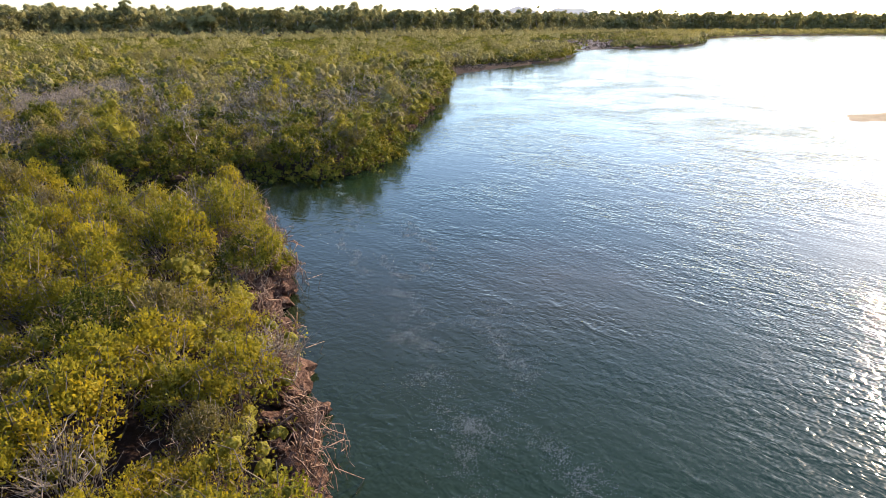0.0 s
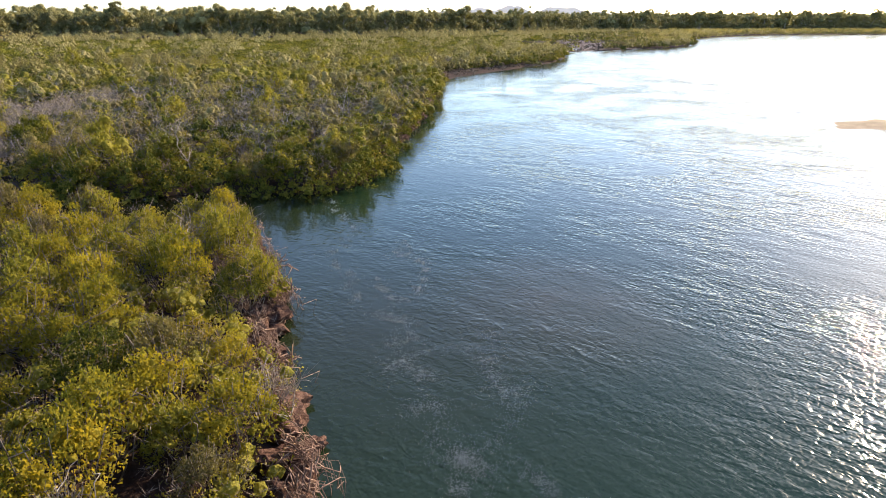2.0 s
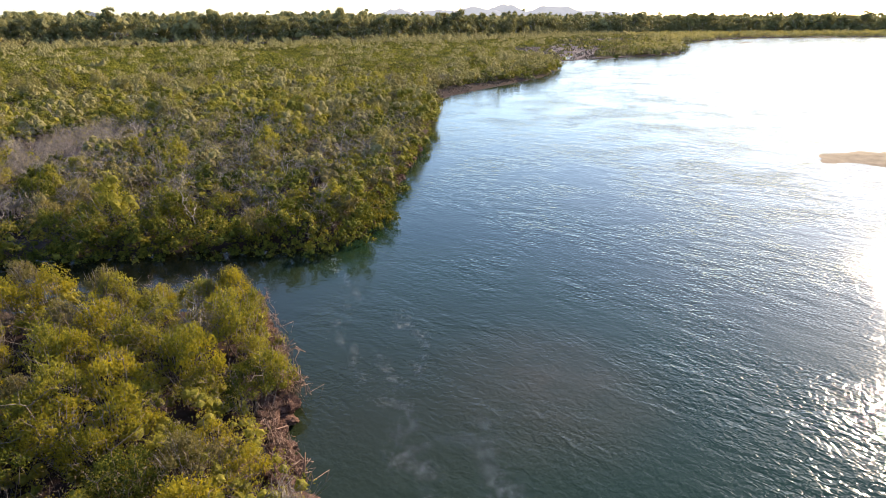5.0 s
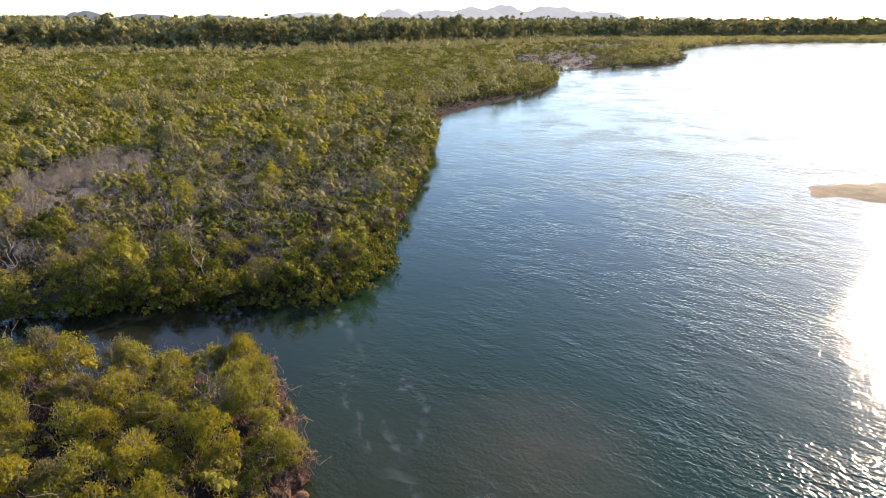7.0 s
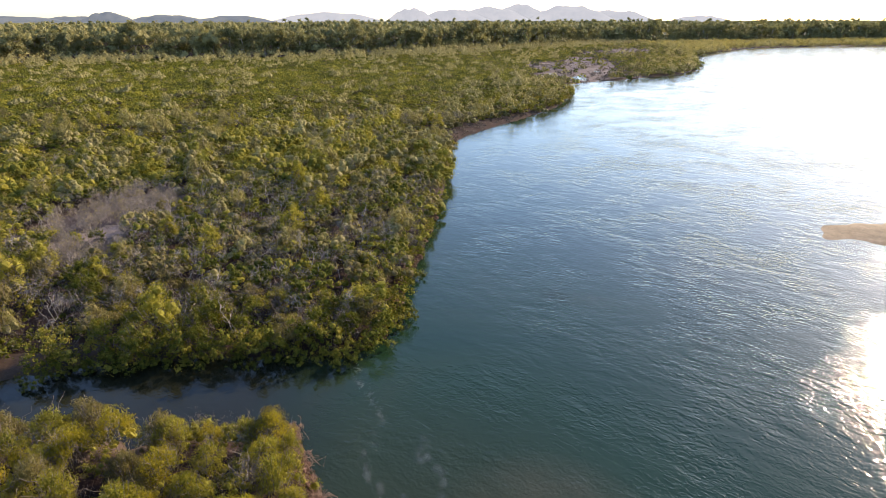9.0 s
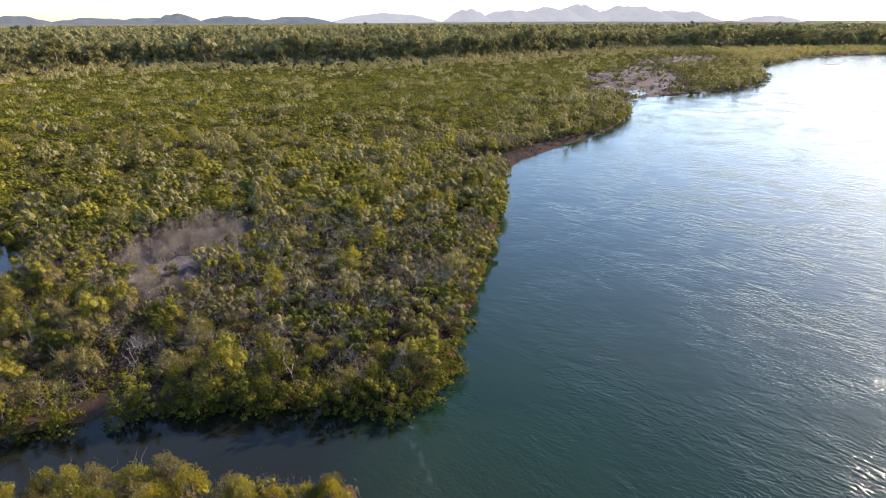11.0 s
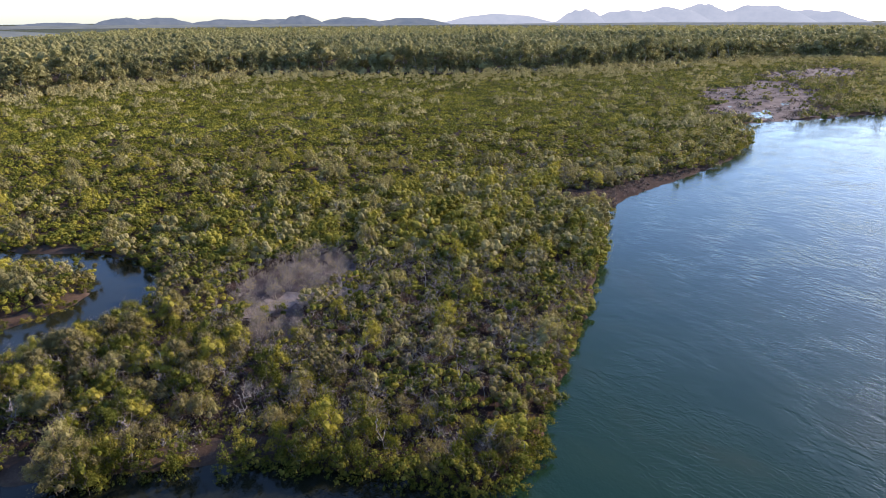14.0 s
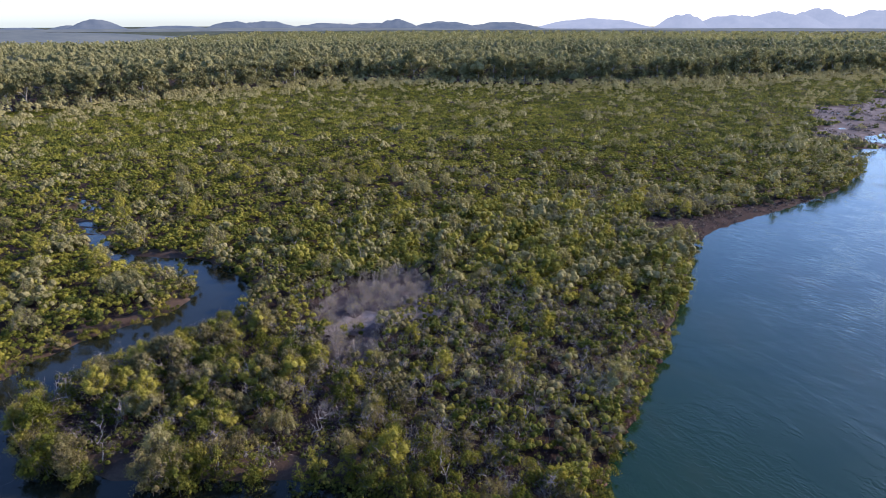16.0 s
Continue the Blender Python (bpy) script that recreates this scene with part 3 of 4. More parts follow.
rng = np.random.default_rng(11)
GREEN = "yellow-green mangrove shrub with thin grey stems on the mud bank"
DARK = "dark green mangrove shrub with thin grey stems on the mud bank"
DULL = "dull olive mangrove shrub with bare grey twigs"
near_shrubs = [shrub("mangrove_shrub", 100 + i, 1.0, 1.7 + 0.2 * (i % 3), 2400, 0.040, mat, twigs, text, "shrub", "mangrove shrubs", False, 30, (0.13, 0.27), 0.6, 0.35)
               for i, (mat, twigs, text) in enumerate(((LEAF_GOLD, 36, GREEN), (LEAF_SUN, 36, GREEN), (LEAF_GOLD, 24, GREEN), (LEAF_DULL, 70, DULL), (LEAF_GOLD, 40, GREEN), (LEAF, 24, DARK), (LEAF_GOLD, 24, GREEN)))]
shrubs = [shrub("mangrove_shrub", 110 + i, 1.25, 2.25 + 0.2 * (i % 3), 1500, 0.056, mat, 18, text, "shrub", "mangrove shrubs")
          for i, (mat, text) in enumerate(((LEAF, GREEN), (LEAF_LOW, DARK), (LEAF, GREEN), (LEAF_DULL, DULL), (LEAF, GREEN), (LEAF_LOW, DARK), (LEAF, GREEN), (LEAF_DULL, DULL)))]
tall_shrubs = [shrub("mangrove_shrub", 130 + i, 1.5, 3.1 + 0.2 * i, 1900, 0.058, mat, 30, GREEN, "shrub", "mangrove shrubs", False, 15, (0.2, 0.38), 0.5, 0.7) for i, mat in enumerate((LEAF_SUN, LEAF, LEAF_DULL))]
x, y = spread(rng, -32, 0, 5, 26, 1.38)
ok = (land(x, y) > 0.08) & (y > 6) & ~north_of_creek(x, y) & (x > -4 - (y + 4) * 1.02)
x1, y1 = np.append(x[ok], (-8.3, -9.5, -7.4)), np.append(y[ok], (23.9, 23.4, 22.5))
x, y = spread(rng, -56, 0, 18, 58, 1.9)
ok = (land(x, y) > 0.5) & north_of_creek(x, y) & (GREY(x, y) < 0.5) & (line_gap(x, y, GULLY)[0] > 1.8)
ok &= ((x > -40) | (line_gap(x, y, CREEK)[0] > 5.2)) & (LOW(x, y) > 1)
order = np.argsort(y[ok] + 0.25 * x[ok])[:110]
x2, y2 = x[ok][order], y[ok][order]
LAST_Y = (y2 + 0.25 * x2).max()
set_back = land(x1, y1) > 0.3
x1, y1 = x1[set_back], y1[set_back]
inner_bank = y1 > 17.5 + 0.25 * (x1 + 8)
strew(near_shrubs, x1[~inner_bank], y1[~inner_bank], rng, 0.15, (0.65, 1.3))
strew([copy_thing(near_shrubs[k], Matrix.Identity(4)) for k in (1, 3, 0, 4, 1, 3)], x1[inner_bank], y1[inner_bank], rng, 0.1, (0.7, 1.15), 1.28)
west = (x2 < -25) & (wave_noise(x2, y2, 9, 44) > -0.5) & (line_gap(x2, y2, CREEK)[0] > 6.5)
strew(shrubs, x2[~west], y2[~west], rng, 0.05, (0.75, 1.15))
strew(tall_shrubs, x2[west], y2[west], rng, 0.05, (0.75, 1.1))
x, y = spread(rng, -56, 28, 18, 160, 0.85)
ok = (land(x, y) < 0.6) & (land(x, y) > np.where((y < 33.5) & (x < -6.5) & (x > -40), -0.9, np.where(y < 37, -0.75, -0.4))) & (north_of_creek(x, y) | ((x < -50) & (y > 24))) & clear_of(x, y) & (line_gap(x, y, GULLY)[0] > 1.4) & (oval(x, y, -34.3, 24.0, 1.9, 1.5, 30) > 1) & (rng.uniform(size=len(x)) < np.where(y < 62, 0.9, 0.7))
few = np.flatnonzero(ok)[y[ok] < 36.5][:34]
strew([copy_thing(k, Matrix.Identity(4)) for k in shrubs], x[few], y[few], rng, 0.1, (0.9, 1.35))
ok[few] = False
EDGE_X, EDGE_Y = x[ok], y[ok]

PALE = "pale olive mangrove standing above the lower thicket"
pales = [shrub("pale_mangrove", 200 + i, 1.45, 3.3, 2000, 0.062, mat, 24, PALE, "shrub", "pale mangroves", False, 20, (0.18, 0.36), 0.6, 0.62) for i, mat in enumerate((LEAF_PALE, LEAF_SUN, LEAF_PALE))]
x, y = spread(rng, -98, 0, 27, 110, 7.2)
ok = (land(x, y) > 1.2) & clear_of(x, y) & (GREY(x, y) < 0.3) & (north_of_creek(x, y) | (x < -56)) & (line_gap(x, y, GULLY)[0] > 2.0)
strew(pales, x[ok], y[ok], rng, 0.05, (0.7, 1.2))

BARE = "leafless grey dead mangrove with tangled bare twigs"
bares = [shrub("dead_mangrove", 300 + i, 1.0, 1.8, 160, 0.045, LEAF_PALE, 70, BARE, "dead shrub", "dead mangroves", True, 20, (0.1, 0.2), 1.0, 0) for i in range(3)]
x, y = spread(rng, -50, -8, 40, 74, 1.5)
path_gap, _ = line_gap(x, y, PATH_LINE)
ok = (GREY(x, y) + 0.2 * wave_noise(x, y, 4, 6) > 0.5) & (path_gap > 1.1) & (rng.uniform(size=len(x)) < 0.85)
xb, yb = spread(rng, -40, -3, 31, 62, 5.0)
okb = (land(xb, yb) > 0.6) & (GREY(xb, yb) < 0.4)
xc, yc = spread(rng, -18, -3, 9, 25, 4.2)
okc = (land(xc, yc) > 0.3) & (xc > -4 - (yc + 4) * 1.02)
strew(bares, np.concatenate([x[ok], xb[okb], xc[okc]]), np.concatenate([y[ok], yb[okb], yc[okc]]), rng, 0.05, (0.7, 1.2))


# ---- thickets that nobody could count ----
def thicket(name, x, y, r, h, k, leaf, mat, label, corners=3, lobes=4, lobe=(0.36, 0.56), ragged=0.35, core=0.9, cap=False, flat=0.9, wide=0.55, drop=0.65, reach=0.72):
    z = ground_at(x, y)
    me = blades_mesh(name, clumps(rng, x, y, z, r, h, k, leaf, lobes, corners, wide, 0.1, lobe, drop, ragged, core, cap, flat, 0.26, reach), mat)
    return tagged(new(name, me), label, "mangroves", kind="stuff")


x, y = spread(rng, -52, 0, 6, 62, 1.15)
ok = (land(x, y) > 0.12) & (GREY(x, y) < 0.6) & (line_gap(x, y, GULLY)[0] > 0.3) & (oval(x, y, -34.3, 24.4, 1.7, 1.2, 30) > 1) & (north_of_creek(x, y) | (x > -5 - (y + 4) * 1.05))
x, y = x[ok], y[ok]
n = len(x)
size, tall, far = rng.uniform(0.7, 1.1, n), rng.uniform(0.6, 1.5, n), north_of_creek(x, y)
near_top = far & (y + 0.25 * x <= LAST_Y + 2)
thicket("undergrowth", x[near_top], y[near_top], size[near_top] * 1.1, tall[near_top], 120, 0.064, LEAF, "low dull green undergrowth between the mangrove shrubs", 3, 6, (0.25, 0.4), 0.6, 0.45)
thicket("bank_undergrowth", x[~far], y[~far], size[~far] * 0.95, tall[~far] * 1.1, 400, 0.036, LEAF_SUN, "low yellow-green undergrowth on the near bank", 3, 8, (0.2, 0.34), 0.8, 0.6)
inner = land(x, y) > 0.5
for pick, k, long, wide, twig in ((near_top, 30, 0.19, 0.04, GREY_TWIG), (~far & inner, 95, 0.10, 0.035, TWIG)):
    at, _ = clumps(rng, x[pick], y[pick], ground_at(x[pick], y[pick]), size[pick] * 1.1, tall[pick] + 0.7, k, long, 5, 4, wide, 0.1, (0.3, 0.5), 0.6, 1.0, 0)
    tagged(new("dry_brushwood", blades_mesh("dry_brushwood", (at, np.zeros(len(at))), twig)), "dry grey-brown twigs tangled through the mangroves", "brushwood", kind="stuff")


def spots(step, lo, hi):
    """Places for bushes on open ground whose distance from the river's bend lies between lo and hi."""
    x, y = spread(rng, -330, 130, 8, 480, step)
    d = np.hypot(x, y - 6)
    keep = (d > lo) & (d < hi) & (x > -2.3 * (y - 2)) & (y > 14)
    x, y = x[keep], y[keep]
    keep = (land(x, y) > 0.15) & clear_of(x, y) & (GREY(x, y) < 0.5) & before_forest(x, y) & ~(north_of_creek(x, y) & (y + 0.25 * x <= LAST_Y)) & (north_of_creek(x, y) | (x < -52) | (y > 32)) & (line_gap(x, y, GULLY)[0] > 1.3)
    return x[keep], y[keep]


def open_share(x, y):
    """How far the old dense scrub has given way to the low green plain: 0 on the peninsula, 1 beyond."""
    plain = np.clip((y + 0.2 * x - 50) / 28, 0, 1) * np.clip((-x + 0.25 * y - 14) / 18, 0, 1)
    return np.maximum(plain, 0.75 * np.clip((-x - 53) / 8, 0, 1))


# (step, from, to, blades, blade, lobes, cap, core)
for step, lo, hi, k, leaf, lobes, cap, core in ((1.6, 0, 92, 210, 0.066, 8, False, 0.6), (2.0, 92, 150, 130, 0.088, 7, False, 0.58), (2.3, 150, 225, 70, 0.13, 6, True, 0.85), (2.8, 225, 480, 40, 0.19, 5, True, 0.85)):
    x, y = spots(step, lo, hi)
    n = len(x)
    plain = open_share(x, y)
    swell_up = wave_noise(x, y, 7, 71)
    gone = (wave_noise(x, y, 5.5 if lo else 7, 75) < (-0.5 if lo > 90 else -0.75)) & (rng.uniform(size=n) < 0.75 - 0.7 * plain)
    x, y, plain, swell_up = x[~gone], y[~gone], plain[~gone], swell_up[~gone]
    n = len(x)
    size = rng.uniform(0.62, 0.95, n) * step * (1 + 0.12 * plain)
    tall = (2.25 - 0.95 * plain) * rng.uniform(0.75, 1.2, n) + (0.5 if lo > 90 else 0.35) * np.clip(swell_up, -0.6, 1)
    green = rng.uniform(size=n) < 0.12 + 0.85 * plain
    grey_shore = np.clip(2.0 - 1.5 * oval(x, y, -8, 94, 16, 20, -15), 0, 1)
    dull = rng.uniform(size=n) < np.clip(0.20 * (1 - plain) + 0.06 + 0.5 * grey_shore + 0.2 * wave_noise(x, y, 16, 72), 0, 1)
    for pick, name, mat, label in ((~green & ~dull, "mangrove_thicket", LEAF, "dense yellow-green mangrove thicket on the peninsula"), (green & ~dull, "low_mangrove_thicket", LEAF_LOW, "low bright green mangrove thicket spreading to the forest"), (dull, "dull_mangrove_thicket", LEAF_DULL, "dull olive mangroves scattered through the thicket")):
        if pick.any():
            thicket(name, x[pick], y[pick], size[pick], tall[pick], k, leaf, mat, label, 3, lobes, (0.24, 0.50), 0.55, core, cap, 0.6 if mat is LEAF_LOW else 0.85, 0.5, 0.38, 0.95)
    x, y = spots(step * 1.3, lo, hi)
    gap, _ = line_gap(x, y, FOREST_FRONT)
    shore = land(x, y)
    share = 0.11 + 0.16 * wave_noise(x, y, 25, 14) + 0.62 * np.clip((46 - gap) / 34, 0, 1) + 0.42 * np.clip((26 - shore) / 18, 0, 1) * (x > -30)
    old = np.clip(2.2 - 1.6 * np.minimum(oval(x, y, -19, 83, 21, 18, 20), oval(x, y, -42, 70, 8, 12, 0)), 0, 1)
    pick = rng.uniform(size=len(x)) < np.where(np.hypot(x, y) < 92, 0.08, share) + 0.6 * old + 0.35 * np.clip(2.0 - 1.5 * oval(x, y, -8, 92, 15, 24, -15), 0, 1)
    x, y, gap, old = x[pick], y[pick], gap[pick], old[pick]
    n = len(x)
    by_forest = np.clip((40 - gap) / 30, 0, 1)
    size, tall = rng.uniform(1.15, 2.05, n) * rng.choice([1, 1.1, 1.4], n) + 0.7 * by_forest + 0.45 * old, rng.uniform(2.0, 3.5, n) + 2.4 * by_forest ** 2 * rng.uniform(0.2, 1.2, n) + 0.5 * old
    sunny = (old > 0.3) & (rng.uniform(size=n) < 0.6)
    if sunny.any():
        thicket("yellow_mangrove_thicket", x[sunny], y[sunny], size[sunny], tall[sunny], int(k * 1.6), leaf, LEAF_SUN, "sunlit yellow-green mangroves above the thicket", 3, lobes + 3, (0.24, 0.46), 0.6, core * 0.92, cap, 0.9, 0.5)
        x, y, size, tall = x[~sunny], y[~sunny], size[~sunny], tall[~sunny]
    thicket("pale_mangrove_thicket", x, y, size, tall, int(k * 1.6), leaf, LEAF_PALE, "paler taller mangroves scattered through the low thicket", 3, lobes + 3, (0.24, 0.46), 0.6, core * 0.92, cap, 0.9, 0.5)
xt, yt = spread(rng, -50, 0, 20, 110, 1.5)
tangle = wave_noise(xt, yt, 7, 33) + 1.3 * np.clip(2.0 - 1.3 * oval(xt, yt, -20, 50, 14, 12, 15), 0, 1) + 0.9 * np.clip(2.0 - 1.5 * oval(xt, yt, -6, 95, 14, 14, 0), 0, 1)
okt = (land(xt, yt) > 0.3) & north_of_creek(xt, yt) & (tangle > 0.5) & (beach(xt, yt) < 0.5)
xt, yt = xt[okt], yt[okt]
at, _ = clumps(rng, xt, yt, ground_at(xt, yt), rng.uniform(0.7, 1.3, len(xt)), rng.uniform(1.9, 3.0, len(xt)), 52, 0.26, 4, 4, 0.05, 0.4, (0.3, 0.5), 0.5, 1.0, 0)
tagged(new("bleached_brushwood", blades_mesh("bleached_brushwood", (at, np.zeros(len(at))), GREY_TWIG)), "bleached grey twigs standing out of the mangrove thicket", "brushwood", kind="stuff")
m = len(EDGE_X)
thicket("shore_thicket", EDGE_X, EDGE_Y, rng.uniform(0.55, 0.95, m), (rng.uniform(0.9, 2.3, m) + 0.7 * (EDGE_Y < 33.5)) * np.where(EDGE_X < -43, 0.55, 1.0), 170, 0.064, LEAF, "mangrove scrub hanging over the water's edge", 3, 7, (0.26, 0.42), 0.6, 0.5)
x, y = spread(rng, -42, -3, 20, 37, 0.6)
ok = (land(x, y) > -0.95) & (land(x, y) < 0.35) & north_of_creek(x, y) & (line_gap(x, y, GULLY)[0] > 1.2) & (oval(x, y, -34.3, 24.0, 1.9, 1.5, 30) > 1)
x, y = x[ok], y[ok]
thicket("shore_skirt", x, y, rng.uniform(0.4, 0.75, len(x)), rng.uniform(0.7, 1.7, len(x)), 110, 0.058, LEAF, "dark mangrove foliage dipping into the creek", 3, 7, (0.28, 0.45), 0.6, 0.5, False, 0.9, 0.5, 0.5, 0.9)
x, y = spread(rng, 10, 112, 168, 372, 1.9)
ok = (tidal(x, y) > 0.4) & (land(x, y) > 0.5) & (ground_at(x, y) > 0.02) & (wave_noise(x, y, 13, 52) + 0.5 * wave_noise(x, y, 4, 53) > np.where(land(x, y) < 24, -0.25, 0.3))
x, y = x[ok], y[ok]
at, _ = clumps(rng, x, y, ground_at(x, y), rng.uniform(0.5, 1.3, len(x)), rng.uniform(0.3, 1.1, len(x)), 26, 0.22, 3, 3, 0.4, 0.1, (0.4, 0.6), 0.6, 1.0, 0)
xs, ys = spread(rng, -12, 26, 86, 132, 0.8)
ok = (beach(xs, ys) > 0.4) & (land(xs, ys) > 0.1) & (wave_noise(xs, ys, 3, 54) > -0.1)
xs, ys = xs[ok], ys[ok]
strand, _ = clumps(rng, xs, ys, ground_at(xs, ys), rng.uniform(0.3, 0.7, len(xs)), rng.uniform(0.15, 0.5, len(xs)), 18, 0.16, 3, 3, 0.3, 0.1, (0.4, 0.6), 0.6, 1.0, 0)
tagged(new("strand_litter", blades_mesh("strand_litter", (strand, np.zeros(len(strand))), BARK)), "dark roots and dead brush along the muddy strand", "brushwood", kind="stuff")
tagged(new("flat_litter", blades_mesh("flat_litter", (at, np.zeros(len(at))), BARK)), "dark roots and dead brush lying on the mud flat", "brushwood", kind="stuff")
x, y = spread(rng, 60, 460, 250, 600, 3.9)
ok = (land(x, y) > 0.5) & before_forest(x, y) & (np.hypot(x, y - 6) > 225) & (x > 119) & (tidal(x, y) < 0.5)
x, y = x[ok], y[ok]
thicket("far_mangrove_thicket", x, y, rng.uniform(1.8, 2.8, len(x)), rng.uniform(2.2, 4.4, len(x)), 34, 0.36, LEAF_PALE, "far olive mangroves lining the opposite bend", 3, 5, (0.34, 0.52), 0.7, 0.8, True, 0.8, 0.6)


x, y = spread(rng, 430, 1300, 440, 860, 8.0)
ok = (land(x, y) > 1) & (before_forest(x, y) | (line_gap(x, y, FOREST_FRONT)[0] < 60))
x, y = x[ok], y[ok]
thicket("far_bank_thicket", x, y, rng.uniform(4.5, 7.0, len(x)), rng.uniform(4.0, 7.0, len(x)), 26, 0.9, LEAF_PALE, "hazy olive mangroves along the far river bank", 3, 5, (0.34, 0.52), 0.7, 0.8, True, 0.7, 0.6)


# ---- the forest behind ----
def gum_tree(seed, high):
    r = np.random.default_rng(seed)
    root = tagged(new("forest_tree"), "tall dark green forest tree with pale trunk", "tree", "trees at the forest's front")
    lines, blobs = [], []
    lean = r.normal(size=2) * 0.8
    top = np.array([lean[0], lean[1], high * 0.8])
    trunk = bent(r, (0, 0, -0.5), top, 0.4, 6)
    lines.append((trunk, np.linspace(0.34, 0.08, 6)))
    for i in range(11):
        s = trunk[r.integers(1, 6)]
        a = r.uniform(0, 6.28)
        e = s + np.array([math.cos(a), math.sin(a), 0]) * r.uniform(1.6, 3.6) + (0, 0, r.uniform(1, high * 0.22))
        lines.append((bent(r, s, e, 0.3, 4), np.linspace(0.12, 0.03, 4)))
        blobs.append(e)
    blobs = np.array(blobs + [top])
    cr = clumps(r, blobs[:, 0], blobs[:, 1], blobs[:, 2] - 1.2, r.uniform(2.2, 3.6, len(blobs)), r.uniform(2.6, 4.2, len(blobs)), 110, 0.38, 5, 3, 0.55, 0.1, (0.32, 0.52), 0.6, 0.7, 0.68, False)
    new("trunk", tubes_mesh("trunk", lines, GUM_BARK, 5)).parent = root
    new("crown", blades_mesh("crown", cr, LEAF_GUM)).parent = root
    return root


def along(line, step):
    pts = []
    for p, q in zip(line[:-1], line[1:]):
        k = max(1, int(np.linalg.norm(q - p) / step))
        pts += [p + (q - p) * i / k for i in range(k)]
    return np.array(pts)


trees = [gum_tree(500 + i, 11 + 1.2 * i) for i in range(4)]
front = along(FOREST_FRONT[1:12], 5.2)
front = front[np.linspace(0, len(front) - 1, min(len(front), 240)).astype(int)]
strew(trees, front[:, 0] + rng.normal(size=len(front)) * 2.5, front[:, 1] + rng.normal(size=len(front)) * 2.5 + 4, rng, 0.05, (0.82, 1.02))
x, y = spread(rng, -640, 700, 40, 720, 7.6)
gap, _ = line_gap(x, y, FOREST_FRONT)
ok = ~before_forest(x, y) & (gap > 7 * wave_noise(x, y, 16, 88)) & (y > 60) & (gap < 250) & (land(x, y) > 4) & (np.abs(x) < 0.95 * y + 160)
x, y, gap = x[ok], y[ok], gap[ok]
h = rng.uniform(12.2, 17.4, len(x)) + 1.3 * wave_noise(x, y, 60, 21)
h = h - 5.5 * rng.uniform(size=len(x)) * np.clip(1 - gap / 18, 0, 1)
edge_near = gap < 80
for pick, k, leaf, name in ((edge_near, 230, 0.33, "forest"), (~edge_near, 80, 0.42, "forest_interior")):
    m = int(pick.sum())
    fm = blades_mesh(name, clumps(rng, x[pick], y[pick], ground_at(x[pick], y[pick]), rng.uniform(3.4, 5.2, m), h[pick], k, leaf, 5, 3, 0.55, 0.25, (0.34, 0.60), 0.42, 0.42, 0.84, False, 0.85, 0.2, 0.8), LEAF_GUM)
    tagged(new(name, fm), "dense olive-green forest canopy stretching towards the hills", "forest", kind="stuff")
edge = along(FOREST_FRONT[:12], 1.15)
x, y = edge[:, 0] + rng.normal(size=len(edge)) * 4, edge[:, 1] + rng.normal(size=len(edge)) * 4
back = rng.uniform(size=len(x)) < 0.5
x, y = np.where(back, x - 4, x), np.where(back, y + 9, y)
off = np.clip((np.hypot(x, y) - 330) / 80, 0, 1)
em = blades_mesh("forest_scrub", clumps(rng, x, y, ground_at(x, y), rng.uniform(1.8, 3.2, len(x)) + 1.4 * off, rng.uniform(3.5, 9.5, len(x)) * (1 - 0.35 * off) + 3.5 * off, 60, 0.42, 5, 3, 0.5, 0.05, (0.34, 0.54), 0.62, 0.8, 0.7, True), LEAF_GUM)
tagged(new("forest_scrub", em), "dark green scrub filling the foot of the forest", "scrub", kind="stuff")
x, y = [], []
for ring in range(34):
    d = 520 * 1.036 ** ring
    b = np.radians(np.arange(-68, 42, 0.95 if ring % 2 else 0.96)) + rng.uniform(-0.008, 0.008, 1)
    x.append(np.sin(b) * d + rng.normal(size=len(b)) * 6)
    y.append(np.cos(b) * d + rng.normal(size=len(b)) * 6)
x, y = np.concatenate(x), np.concatenate(y)
gap, _ = line_gap(x, y, FOREST_FRONT)
bearing = np.degrees(np.arctan2(x, y))
ok = ~before_forest(x, y) & (land(x, y) > 8) & (gap > 240) & (np.hypot(x, y) < 1700 - 820 * np.clip((-bearing - 43) / 9, 0, 1))
x, y = x[ok], y[ok]
d = np.hypot(x, y)
fm = blades_mesh("far_forest", clumps(rng, x, y, x * 0, np.minimum(0.011 * d, 8), rng.uniform(12, 15.5, len(x)) - 4.5 * np.clip((d - 600) / 700, 0, 1) - 4 * np.clip((-bearing[ok] - 40) / 14, 0, 1) * np.clip((d - 500) / 500, 0, 1), 30, 0.0019 * np.minimum(d, 1100), 4, 3, 0.55, 0.5, (0.34, 0.55), 0.5, 0.8, 0.72, True, 0.9, 0.14), LEAF_GUM)
tagged(new("far_forest", fm), "far dull green forest reaching to the horizon", "forest", kind="stuff")


# ---- the washed-out river bank: clods, roots, driftwood ----
def clod_mesh(seed):
    bm = bmesh.new()
    bmesh.ops.create_icosphere(bm, subdivisions=3, radius=1.0)
    for v in bm.verts:
        n = noise.noise(v.co * 1.3 + Vector((seed * 7.1, 0, 0))) * 0.45 + noise.noise(v.co * 3.4 + Vector((0, seed * 3.3, 0))) * 0.3 + noise.noise(v.co * 8.0 + Vector((0, 0, seed * 2.7))) * 0.16
        v.co *= 1.0 + n
        v.co.z *= 0.75
    me = bpy.data.meshes.new("mud_clod")
    bm.to_mesh(me)
    bm.free()
    me.materials.append(CLOD)
    return me


